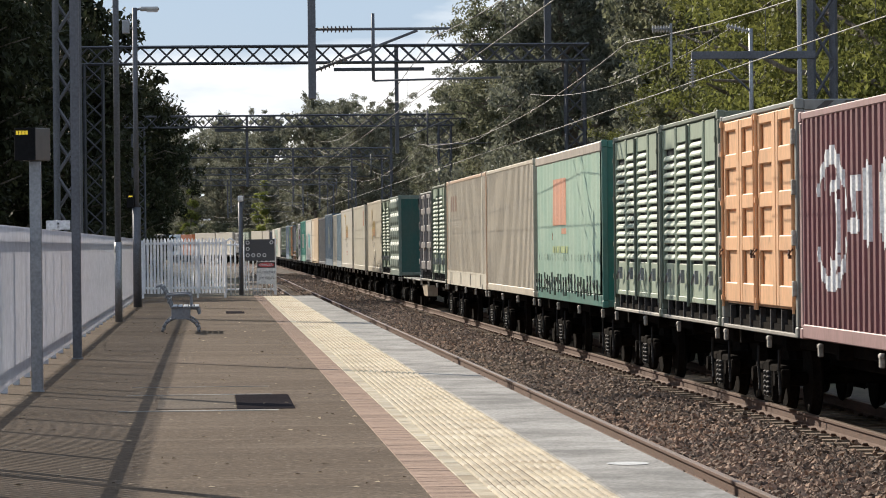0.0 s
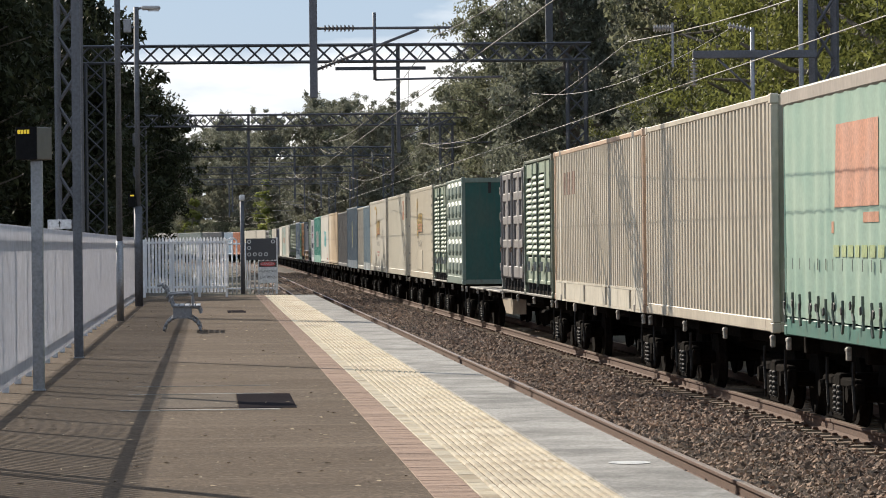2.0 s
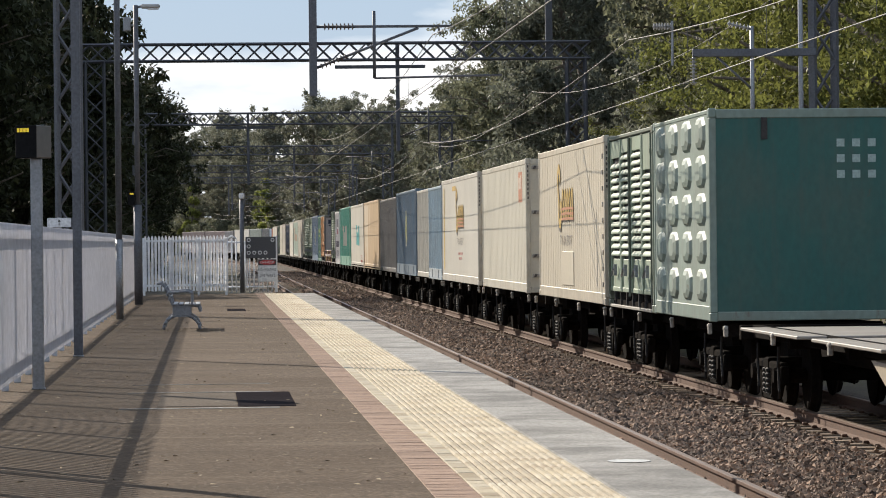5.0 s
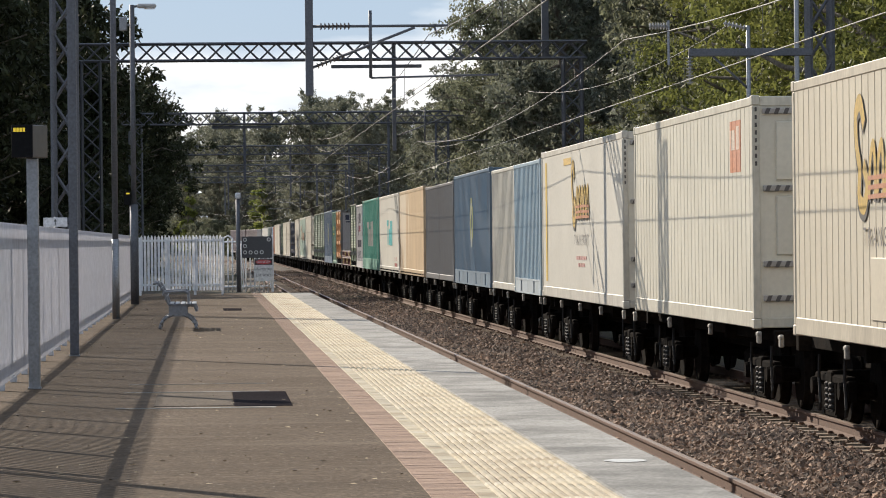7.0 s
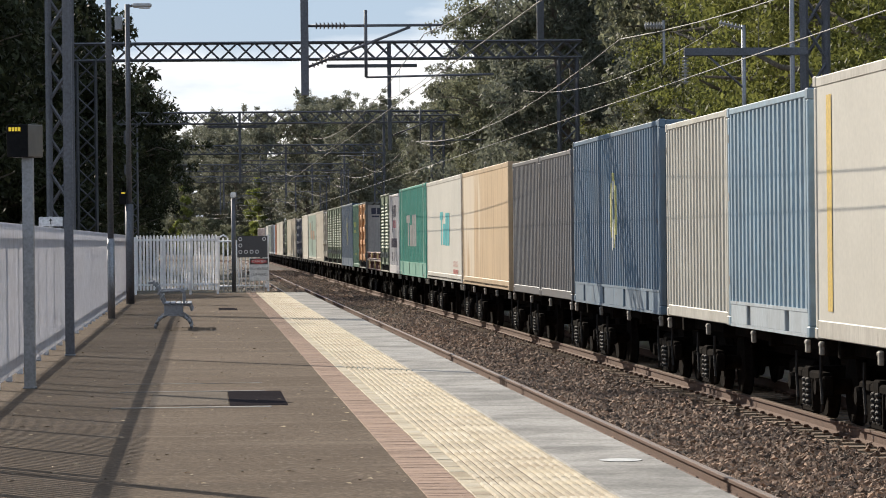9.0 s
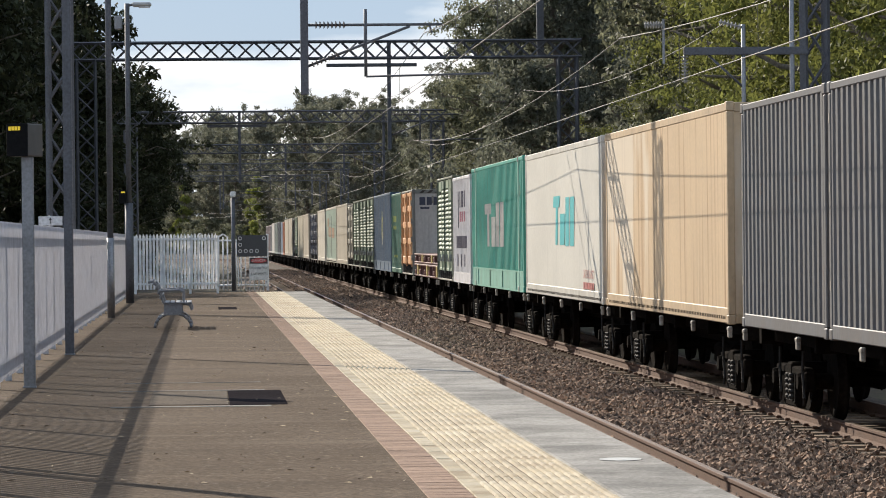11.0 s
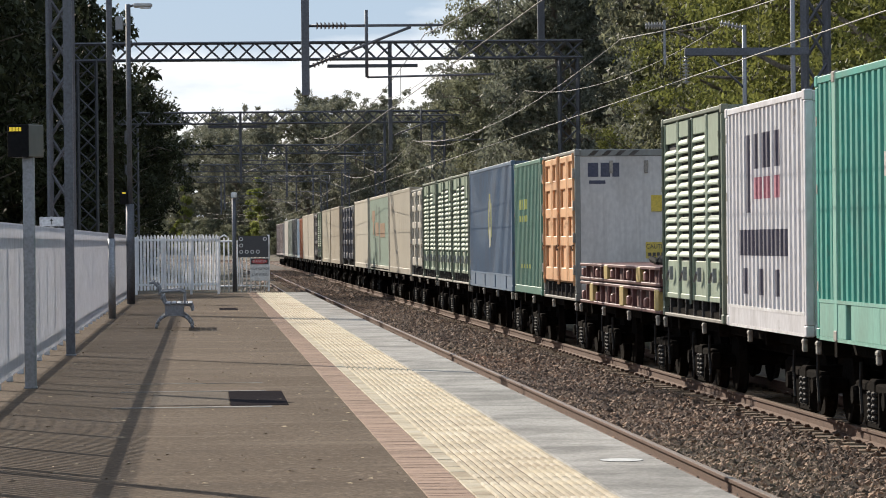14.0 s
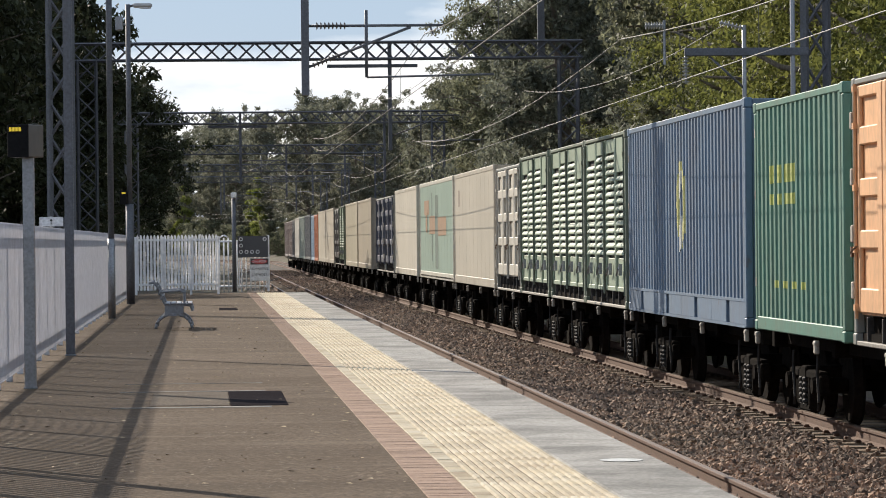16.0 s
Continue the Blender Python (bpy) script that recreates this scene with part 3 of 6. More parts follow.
def door_container(c, L, H, color):
    frame_m = paint_of((0.22, 0.23, 0.21))
    m = paint_of(color)
    if color[0] > 0.6:
        p = shell(c, L, H, frame_m, m, "flat", base=0.3, side=False, end_m=paint_of((0.56, 0.54, 0.50)), top=0.07)
        x, h = HALF, L / 2
        blue = flat_paint((0.05, 0.055, 0.09))
        for x0, x1, z0, z1 in ((-1.0, -0.82, 2.12, 2.36), (-0.78, -0.62, 2.12, 2.36), (-0.58, -0.46, 2.12, 2.36), (-0.98, -0.7, 2.0, 2.06)):
            bm = bmesh.new()
            box(bm, x0, x1, -h + 0.012, -h + 0.018, z0, z1)
            part("emblem", bm, blue, p)
        yel = flat_paint((0.62, 0.46, 0.06))
        bm = bmesh.new()
        box(bm, 0.08, 0.27, -h + 0.012, -h + 0.018, 1.52, 1.8)
        part("warning_plate", bm, yel, p)
        bm = bmesh.new()
        box(bm, -0.02, 0.42, -h + 0.012, -h + 0.018, 0.72, 1.0)
        s = part("caution_plate", bm, yel, p, "yellow caution plate")
        dark = flat_paint((0.05, 0.04, 0.03))
        lettering("CAUTION", 0.11, dark, Matrix.Translation((0.2, -h + 0.008, 0.92)) @ END_FACING, s, 0.85)
        bm = bmesh.new()
        for k in range(5):
            box(bm, 0.02 + 0.075 * k, 0.075 + 0.075 * k, -h + 0.006, -h + 0.010, 0.76, 0.82)
        for k in range(5):
            box(bm, 0.62, 0.66, -h + 0.006, -h + 0.010, 1.4 + 0.2 * k, 1.5 + 0.2 * k)
            box(bm, 0.9, 0.94, -h + 0.006, -h + 0.010, 1.9 + 0.1 * k, 1.95 + 0.1 * k)
        part("code_marks", bm, dark, p)
        bm = bmesh.new()
        for k in range(9):
            if k < 4 or k > 6:
                q = -1.0 + k * 0.23
                v = [bm.verts.new(a) for a in ((q, -h - 0.002, H - 0.115), (q + 0.1, -h - 0.002, H - 0.115), (q + 0.2, -h - 0.002, H - 0.03), (q + 0.1, -h - 0.002, H - 0.03))]
                bm.faces.new(v)
        part("hazard_stripes", bm, dark, p)
        for k in (-0.6, 0.0, 0.3, 0.9):
            bm = bmesh.new()
            bbox(bm, k - 0.03, k + 0.03, -h - 0.02, -h + 0.02, H - 0.42, H - 0.2, 0.01)
            part("lashing_ring", bm, CLEAT, p)
    else:
        shell(c, L, H, frame_m, m, "flat", base=0.3, side=False, end_m=m, top=0.07)
    h, x = L / 2, HALF
    run = L - 0.26
    w = run / 4
    if ("leaf", color) not in CACHE:
        bm = bmesh.new()
        box(bm, 0.055, 0.07, -w / 2 + 0.015, w / 2 - 0.015, 0.3, H - 0.08)
        CACHE[("leaf", color)] = mesh_of("door", bm, m)
        ribs = []
        for a, b in ((0.32, 0.56), (0.94, 1.12), (1.44, 1.62), (1.94, 2.12), (2.40, H - 0.08)):
            bm = bmesh.new()
            bbox(bm, 0.010, 0.056, -w / 2 + 0.27, w / 2 - 0.19, a, b, 0.014)
            ribs.append(mesh_of("cross_rib", bm, m))
        for a, b in ((-w / 2 + 0.02, -w / 2 + 0.28), (w / 2 - 0.2, w / 2 - 0.02)):
            bm = bmesh.new()
            bbox(bm, 0.006, 0.056, a, b, 0.32, H - 0.08, 0.014)
            ribs.append(mesh_of("upright_rib", bm, m))
        CACHE[("ribs", color)] = ribs
        bm = bmesh.new()
        tube(bm, (-0.012, 0, 0.26), (-0.012, 0, H - 0.06), 0.018, n=6)
        for z in (0.34, 0.9, 1.5, 2.1, H - 0.14):
            box(bm, -0.035, 0.02, -0.045, 0.045, z, z + 0.06)
        CACHE[("rod", color)] = mesh_of("lock_rod", bm, m)
        bm = bmesh.new()
        bar(bm, (-0.03, 0.0, 0.96), (-0.03, 0.3, 0.9), 0.02)
        box(bm, -0.035, 0.02, 0.25, 0.31, 0.86, 0.96)
        CACHE["lever"] = mesh_of("handle", bm, RUST)
        bm = bmesh.new()
        bbox(bm, -0.03, 0.03, -0.05, 0.05, 0, 0.17, 0.01)
        CACHE["hinge"] = mesh_of("hinge", bm, CLEAT)
    for i in range(4):
        yc = -h + 0.13 + (i + 0.5) * w
        d = part("door", CACHE[("leaf", color)], None, c, at=Matrix.Translation((-x, yc, 0)))
        for k, rib in enumerate(CACHE[("ribs", color)]):
            part("cross_rib" if k < 5 else "upright_rib", rib, None, d)
        s = 1 if i % 2 else -1
        part("lock_rod", CACHE[("rod", color)], None, d, at=Matrix.Translation((0, s * (w / 2 - 0.08), 0)))
        part("handle", CACHE["lever"], None, d, at=Matrix.Translation((0, s * (w / 2 - 0.1) - 0.1, 0)))
        if i in (0, 3):
            for z in (0.45, 1.0, 1.55, 2.1):
                part("hinge", CACHE["hinge"], None, d, at=Matrix.Translation((-0.01, (-1 if i == 0 else 1) * (w / 2 + 0.02), z)))
    open_base(c, L, 0.28, DARKSTEEL)


def hex_container(c, L, H, color):
    m = paint_of(color)
    # teal end paint taken darker, for the shade on the end wall
    teal = paint_of((0.018, 0.10, 0.085))
    p = shell(c, L, H, paint_of((0.2, 0.26, 0.22)), m, "flat", base=0.2, end_m=teal, top=0.07)
    h, x = L / 2, HALF
    if "bulge" not in CACHE:
        bm = bmesh.new()
        rings = []
        for d, k in ((0, 1.0), (-0.035, 0.85), (-0.06, 0.55)):
            rings.append([bm.verts.new((d, 0.44 * k * a, 0.21 * k * b)) for a, b in ((-1, -0.5), (-0.6, -1), (0.6, -1), (1, -0.5), (1, 0.5), (0.6, 1), (-0.6, 1), (-1, 0.5))])
        for a, b in zip(rings, rings[1:]):
            for i in range(8):
                bm.faces.new((a[i], a[(i + 1) % 8], b[(i + 1) % 8], b[i]))
        bm.faces.new(rings[-1])
        CACHE["bulge"] = mesh_of("pressed_bulge", bm, m)
    w = (L - 0.26) / 4
    for i in range(4):
        for j in range(5):
            part("pressed_bulge", CACHE["bulge"], None, c, at=Matrix.Translation((-x + 0.012, -h + 0.13 + (i + 0.5) * w, 0.46 + j * 0.49)))
    bm = bmesh.new()
    box(bm, -0.55, -0.47, -h - 0.002, -h + 0.03, H - 0.4, H - 0.12)
    part("latch", bm, DARKSTEEL, p)
    bm = bmesh.new()
    for j in range(3):
        for k in range(3):
            box(bm, 0.42 + 0.2 * k, 0.52 + 0.2 * k, -h + 0.012, -h + 0.018, H - 0.5 - 0.2 * j, H - 0.4 - 0.2 * j)
    part("code_marks", bm, flat_paint((0.35, 0.45, 0.42)), p)


def curtain_container(c, L, H, color):
    m = paint_of(color)
    # end paint lowered below the frame's: the end face's shade, put into colour
    p = shell(c, L, H, paint_of((0.045, 0.17, 0.13)), m, "flat", base=0.2, end_m=paint_of((0.012, 0.14, 0.105)), top=0.16, side=False, roof_m=paint_of((0.4, 0.36, 0.3)))
    h, x = L / 2, HALF
    bm = bmesh.new()
    bbox(bm, -x - 0.03, -x + 0.05, -h + 0.02, h - 0.02, H - 0.19, H - 0.02, 0.02)
    part("curtain_rail", bm, paint_of((0.42, 0.36, 0.3)), c, "grey-brown curtain rail")
    # the cloth hangs in shallow waves
    bm = bmesh.new()
    n, rows = 120, [0.22, 0.6, 1.0, 1.5, 2.0, H - 0.18]
    grid = []
    for z in rows:
        row = []
        for i in range(n + 1):
            y = -h + 0.13 + (L - 0.26) * i / n
            k = 1 - (z - 0.3) / (H - 0.3)
            row.append(bm.verts.new((-x - 0.01 + (0.006 + 0.02 * k * k) * math.sin(y * 9.7 + 0.8 * math.sin(y * 2.1)), y, z)))
        grid.append(row)
    for a, b in zip(grid, grid[1:]):
        for i in range(n):
            bm.faces.new((a[i], a[i + 1], b[i + 1], b[i])).smooth = True
    part("curtain", bm, surface("curtain_cloth", (0.36, 0.48, 0.37), rough=0.5, vary=0.1, big=1.0, small=20, bump=0.03, second=(0.25, 0.40, 0.31), amount=0.7), c, "faded green curtain cloth")
    rng = random.Random(3)
    grey = surface("grey_strap", (0.10, 0.12, 0.10), rough=0.7, vary=0.2, bump=0)
    straps = []
    for k in range(4):
        bm = bmesh.new()
        pts = [Vector((-0.012, rng.uniform(-0.05, 0.05), z)) for z in (0.14, 0.22, 0.30, 0.38, 0.47)]
        path_tube(bm, pts, 0.016, 5)
        straps.append(mesh_of("strap", bm, grey))
    bm = bmesh.new()
    bbox(bm, -0.02, 0.0, -0.035, 0.035, 0.30, 0.38, 0.008)
    b_me = mesh_of("buckle", bm, DARKSTEEL)
    bm = bmesh.new()
    box(bm, -0.004, 0.0, -0.012, 0.012, 0.74, 0.86)
    t_me = mesh_of("strap_tab", bm, grey)
    for i in range(22):
        y = -h + 0.4 + (L - 0.8) * i / 21 + rng.uniform(-0.08, 0.08)
        s = part("strap", straps[i % 4], None, c, at=pose(-x - 0.04, y, rng.uniform(-0.03, 0.05)))
        part("buckle", b_me, None, s, at=pose(-0.012, 0, rng.uniform(-0.05, 0.06), rng.uniform(-20, 20), 0, 0))
        part("strap_tab", t_me, None, c, at=pose(-x - 0.034, y + 0.1, 0))
    def on_cloth(rects, color, label):
        bm = bmesh.new()
        for y0, y1, z0, z1 in rects:
            n = max(2, round((y1 - y0) / 0.06))
            rows = []
            for z in (z0, (z0 + z1) / 2, z1):
                k = 1 - (z - 0.3) / (H - 0.3)
                ys = [y0 + (y1 - y0) * i / n - 0.10 * (z - z0) for i in range(n + 1)]
                rows.append([bm.verts.new((-x - 0.018 + (0.006 + 0.02 * k * k) * math.sin(y * 9.7 + 0.8 * math.sin(y * 2.1)), y, z)) for y in ys])
            for a, b in zip(rows, rows[1:]):
                for i in range(n):
                    bm.faces.new((a[i], a[i + 1], b[i + 1], b[i]))
        return part("emblem", bm, flat_paint(color), c, label)
    on_cloth([(0.1, 2.5, 1.38, 2.22)], (0.60, 0.27, 0.16), "faded orange square emblem")
    on_cloth([(2.6, 2.85, 1.12, 1.24), (0.1, 0.9, 1.22, 1.32)], (0.55, 0.25, 0.14), "small faded orange bars")
    on_cloth([(2.6 - 0.26 * k, 2.78 - 0.26 * k, 0.88, 1.0) for k in range(12)], (0.42, 0.5, 0.22), "row of yellow-green bars")
    bm = bmesh.new()
    for k in range(10):
        if k not in (4, 5):
            box(bm, HALF - 0.62, HALF - 0.54, -h + 0.012, -h + 0.018, 0.9 + 0.13 * k, 0.98 + 0.13 * k)
    part("code_marks", bm, flat_paint((0.30, 0.36, 0.16)), p)


def reefer_end(c, L, H, m):
    h, x = L / 2, HALF
    dark = flat_paint((0.06, 0.05, 0.045))
    for z in (0.32, 0.72, 1.6, H - 0.22):
        bm = bmesh.new()
        bbox(bm, -x + 0.12, x - 0.12, -h - 0.02, -h + 0.03, z, z + 0.07, 0.01)
        p = part("end_beam", bm, paint_of((0.35, 0.33, 0.3)), c)
        bm = bmesh.new()
        for k in range(20):
            q = -x + 0.14 + k * 0.11
            v = [bm.verts.new(a) for a in ((q, -h - 0.024, z), (q + 0.05, -h - 0.024, z), (q + 0.08, -h - 0.024, z + 0.07), (q + 0.03, -h - 0.024, z + 0.07))]
            bm.faces.new(v)
        part("hazard_stripes", bm, dark, p)
    bm = bmesh.new()
    for z0, z1 in ((0.85, 1.55), (1.72, H - 0.3)):
        bbox(bm, -0.95, 0.95, -h - 0.004, -h + 0.03, z0, z1, 0.02)
    part("machine_cover", bm, m, c)
    bm = bmesh.new()
    for k in range(8):
        box(bm, -x + 0.03, -x + 0.055, -h - 0.007, -h - 0.005, 1.9 + 0.09 * k, 1.95 + 0.09 * k)
    part("code_marks", bm, dark, c)


def holes_rail(c, L, m):
    """A row of near-black boxes on the bottom rail, painting the shade in its slots."""
    h = L / 2
    bm = bmesh.new()
    n = int((L - 0.6) / 0.16)
    for i in range(n):
        y = -h + 0.3 + (L - 0.6) * i / n
        box(bm, -HALF - 0.002, -HALF + 0.03, y, y + 0.07, 0.06, 0.10)
    tagged(part("rail_slots", bm, UNDER, c), kind="stuff")


def smooth_paint(color, tan):
    """Flat sheet sides: broad faint dirt, a few thin runs of rust, more of them on the tan box."""
    key = "smooth_" + "_".join(str(round(c * 100)) for c in color)
    old = bpy.data.materials.get(key)
    if old:
        return old
    m = surface(key, color, rough=0.5, vary=0.06, big=0.5, small=18, bump=0.02, second=[c * 0.78 for c in color], amount=0.6, stretch=(1, 0.6, 1), edges=(0.40, 0.70))
    layer(m, [c * 0.55 + 0.04 for c in color], 6.0, (1, 1.2, 0.06), (0.60, 0.74), 0.35)
    if tan:
        layer(m, (0.30, 0.15, 0.06), 4.0, (1, 1.2, 0.035), (0.53, 0.64), 0.75)
        layer(m, (0.74, 0.66, 0.54), 0.35, (1, 1, 0.2), (0.53, 0.57), 0.65)
    else:
        layer(m, (0.24, 0.15, 0.09), 3.0, (1, 0.7, 0.8), (0.68, 0.76), 0.5, 8, 0.7)
    return m


def smooth_container(c, L, H, color, style, end="plain", rail=None):
    tan = abs(color[0] - 0.62) < 0.001
    m = smooth_paint(color, tan)
    rail_m = paint_of(rail) if rail else paint_of([c * 0.88 for c in color])
    shell(c, L, H, rail_m, m, style, base=0.2, end=end, top=0.12)
    if style == "reefer" or 13.9 < L < 14.1:
        reefer_end(c, L, H, m)
    elif L > 13:
        holes_rail(c, L, m)


def corrugated_container(c, L, H, color, base=None, base_color=None, end_color=None, frame_color=None):
    m = paint_of(color)
    shell(c, L, H, paint_of(frame_color) if frame_color else m, m, "corrugated", base=base or 0.16, end="corrugated", end_m=paint_of(end_color) if end_color else m)
    if base:
        fork_base(c, L, base, paint_of(base_color or color), 8 if L > 8 else 4)
    if L > 13:
        for y in (-5.95, 5.95):
            bm = bmesh.new()
            bbox(bm, -HALF - 0.004, -HALF + 0.09, y - 0.11, y + 0.11, 0.01, H - 0.01, 0.01)
            p = part("lifting_post", bm, paint_of(base_color or color), c, "paler upright lifting post")
            for z in (0.0, H - 0.115):
                bm = bmesh.new()
                bbox(bm, -HALF - 0.012, -HALF + 0.1, y - 0.09, y + 0.09, z, z + 0.118, 0.012)
                part("corner_casting", bm, CLEAT, p)
    # marking plates
    if "post_plate" not in CACHE:
        bm = bmesh.new()
        box(bm, -HALF - 0.004, -HALF + 0.01, -0.1, -0.04, 0, 0.1)
        CACHE["post_plate"] = mesh_of("post_plate", bm, CLEAT)
    for z in (0.5, 1.5, 2.2):
        part("post_plate", CACHE["post_plate"], None, c, at=Matrix.Translation((0, L / 2, z)))


def stroke(c, pts, width, color, x, label=""):
    """A painted band along a smooth line of (y, z) points on a side wall."""
    fine = []
    for k in range(len(pts) - 1):
        p0, p1, p2, p3 = (Vector(pts[max(0, min(len(pts) - 1, k + d))]) for d in (-1, 0, 1, 2))
        for i in range(5):
            t = i / 5
            fine.append(0.5 * (2 * p1 + (p2 - p0) * t + (2 * p0 - 5 * p1 + 4 * p2 - p3) * t * t + (3 * p1 - p0 - 3 * p2 + p3) * t ** 3))
    fine.append(Vector(pts[-1]))
    bm = bmesh.new()
    rows = []
    for k, p in enumerate(fine):
        d = (fine[min(k + 1, len(fine) - 1)] - fine[max(k - 1, 0)]).normalized()
        n = Vector((-d.y, d.x)) * width * 0.5
        rows.append([bm.verts.new((x, *(p + n))), bm.verts.new((x, *(p - n)))])
    for a, b in zip(rows, rows[1:]):
        bm.faces.new((a[0], a[1], b[1], b[0]))
    part("emblem", bm, flat_paint(color), c, label)


def swan_emblem(c, yc, style, big=1.0):
    yel, red, dark = (0.52, 0.34, 0.08), (0.46, 0.19, 0.09), (0.07, 0.06, 0.05)
    x = -HALF - 0.002
    up = 0.36
    hook = [(1.0, 1.78), (1.2, 2.0), (1.45, 1.9), (1.42, 1.6), (1.25, 1.35), (1.3, 1.08), (1.02, 1.0), (0.85, 1.2), (1.05, 1.4)]
    stroke(c, [(yc + a, b + up - 0.03) for a, b in hook], 0.24, dark, x + 0.002, "dark outline")
    stroke(c, [(yc + a, b + up) for a, b in hook], 0.17, yel, x, "yellow curved emblem")
    for i in range(5):
        y = yc + 0.62 - 0.44 * i
        hump = [(a, b + up) for a, b in ((y + 0.12, 1.06), (y + 0.05, 1.42), (y - 0.12, 1.58), (y - 0.2, 1.4), (y - 0.22, 1.06))]
        stroke(c, [(a, b - 0.03) for a, b in hump], 0.17, dark, x + 0.002, "dark outline")
        stroke(c, hump, 0.12, yel, x, "yellow looped shape")
    for z in (1.44, 1.53, 1.62):
        stroke(c, [(yc - 1.5, z), (yc - 0.3, z + 0.01), (yc + 0.8, z)], 0.045, red, x - 0.002, "red-brown band")


def build_box(spec):
    q, L, H, kind, color, label, extra = spec
    c = thing("shipping_container", label, "container", "containers on the train")
    if kind == "louvres":
        if "louvre_box" in CACHE:
            bpy.data.objects.remove(c)
            c = copy_thing(CACHE["louvre_box"], Matrix())
            tagged(c, label)
        else:
            louvre_container(c, L, H, color)
            CACHE["louvre_box"] = c
    elif kind == "doors":
        door_container(c, L, H, color)
    elif kind == "hex":
        hex_container(c, L, H, color)
    elif kind == "curtain":
        curtain_container(c, L, H, color)
    elif kind in ("reefer", "seams", "flat"):
        smooth_container(c, L, H, color, kind, rail=extra.get("rail"))
    else:
        corrugated_container(c, L, H, color, **{k: v for k, v in extra.items() if k in ("base", "base_color", "end_color", "frame_color")})
    for deco in extra.get("deco", ()):
        deco(c)
    MOVERS.append((c, q + L / 2, DECK))
    return c


def deco_maroon(c):
    white = (0.72, 0.72, 0.72)
    painted(c, [(arc(4.1, 1.75, 0.45, 0.22, -30, 250), 0.13), (arc(4.1, 1.25, 0.95, 0.66, 30, 165), 0.14), (arc(4.1, 1.25, 0.95, 0.66, 200, 330), 0.14), (arc(4.0, 1.2, 0.3, 0.42, 60, 300), 0.12), ([(3.7, 0.85), (4.35, 0.6), (4.7, 0.7)], 0.12)], "corrugated", white, "white swirling emblem")
    painted(c, [([(3.05, 1.2), (2.55, 1.2), (2.9, 1.62), (2.4, 1.62)], 0.16)] + [([(2.0 - 0.95 * i, 1.18), (2.0 - 0.95 * i, 1.64)], 0.42) for i in range(6)], "corrugated", white, "white block shapes")


def deco_teal_blocks(c):
    teal = (0.05, 0.42, 0.44)
    emblem(c, [(0.15, 1.35, 1.62, 1.82), (0.55, 0.95, 0.95, 1.62)], "flat", teal, "teal block shapes", 0.008, -0.12)
    emblem(c, [(-0.75, 0.15, 0.95, 1.5), (-1.55, -0.9, 0.93, 1.78), (-2.45, -1.7, 0.93, 1.78)], "flat", teal, "teal block shapes", 0.008, -0.12)
    red = flat_paint((0.5, 0.16, 0.14))
    side = c
    lettering("CAUTION DO NOT", 0.2, red, Matrix.Translation((-HALF - 0.004, -4.9, 0.46)) @ SIDE_FACING, side, 0.95)
    bm = bmesh.new()
    for k in range(7):
        box(bm, -HALF - 0.004, -HALF, -5.75 + 0.25 * k, -5.57 + 0.25 * k, 0.22, 0.33)
    tagged(part("writing_bars", bm, red, side), kind="stuff")


def deco_white_blocks(c):
    emblem(c, [(1.4, 3.2, 1.62, 1.85), (1.9, 2.5, 0.9, 1.62), (0.2, 1.3, 0.9, 1.55), (-0.9, 0.0, 0.9, 1.85), (-2.1, -1.1, 0.9, 1.85)], "corrugated", (0.5, 0.47, 0.44), "worn white block shapes")


def deco_dark_bars(c):
    dark, pink = (0.07, 0.06, 0.09), (0.45, 0.16, 0.2)
    emblem(c, [(1.1, 1.5, 1.35, 2.25), (0.4, 0.9, 1.85, 2.25), (-0.5, 0.2, 1.85, 2.25), (-1.2, -0.7, 1.85, 2.25)], "corrugated", dark, "dark block shapes")
    emblem(c, [(0.2, 0.8, 1.5, 1.75), (-0.5, 0.0, 1.5, 1.75), (-1.2, -0.7, 1.5, 1.75)], "corrugated", pink, "dull red block shapes")
    emblem(c, [(1.5 - 0.62 * i, 1.95 - 0.62 * i, 0.85, 1.15) for i in range(6)] + [(1.3 - 1.2 * i, 1.75 - 1.2 * i, 0.4, 0.7) for i in range(3)], "corrugated", dark)


def deco_oval(c):
    painted(c, [(arc(0, 1.5, 0.34, 0.52, 0, 360), 0.15)], "corrugated", (0.60, 0.56, 0.20), "pale yellow oval ring")
    painted(c, [([(0.1, 1.0), (-0.05, 1.25)], 0.24), ([(0.0, 1.9), (0.1, 1.65)], 0.14)], "corrugated", (0.62, 0.62, 0.58), "white patch in the oval", 0.008)


def deco_yellow_bars(c):
    emblem(c, [(1.6 - 0.5 * i, 1.92 - 0.5 * i, 1.66, 1.86) for i in range(4)] + [(1.6 - 0.5 * i, 1.92 - 0.5 * i, 1.42, 1.54) for i in range(4)] + [(1.3 - 0.62 * i, 1.62 - 0.62 * i, 0.5, 0.58) for i in range(4)], "corrugated", (0.42, 0.45, 0.10), "yellow-green block shapes")


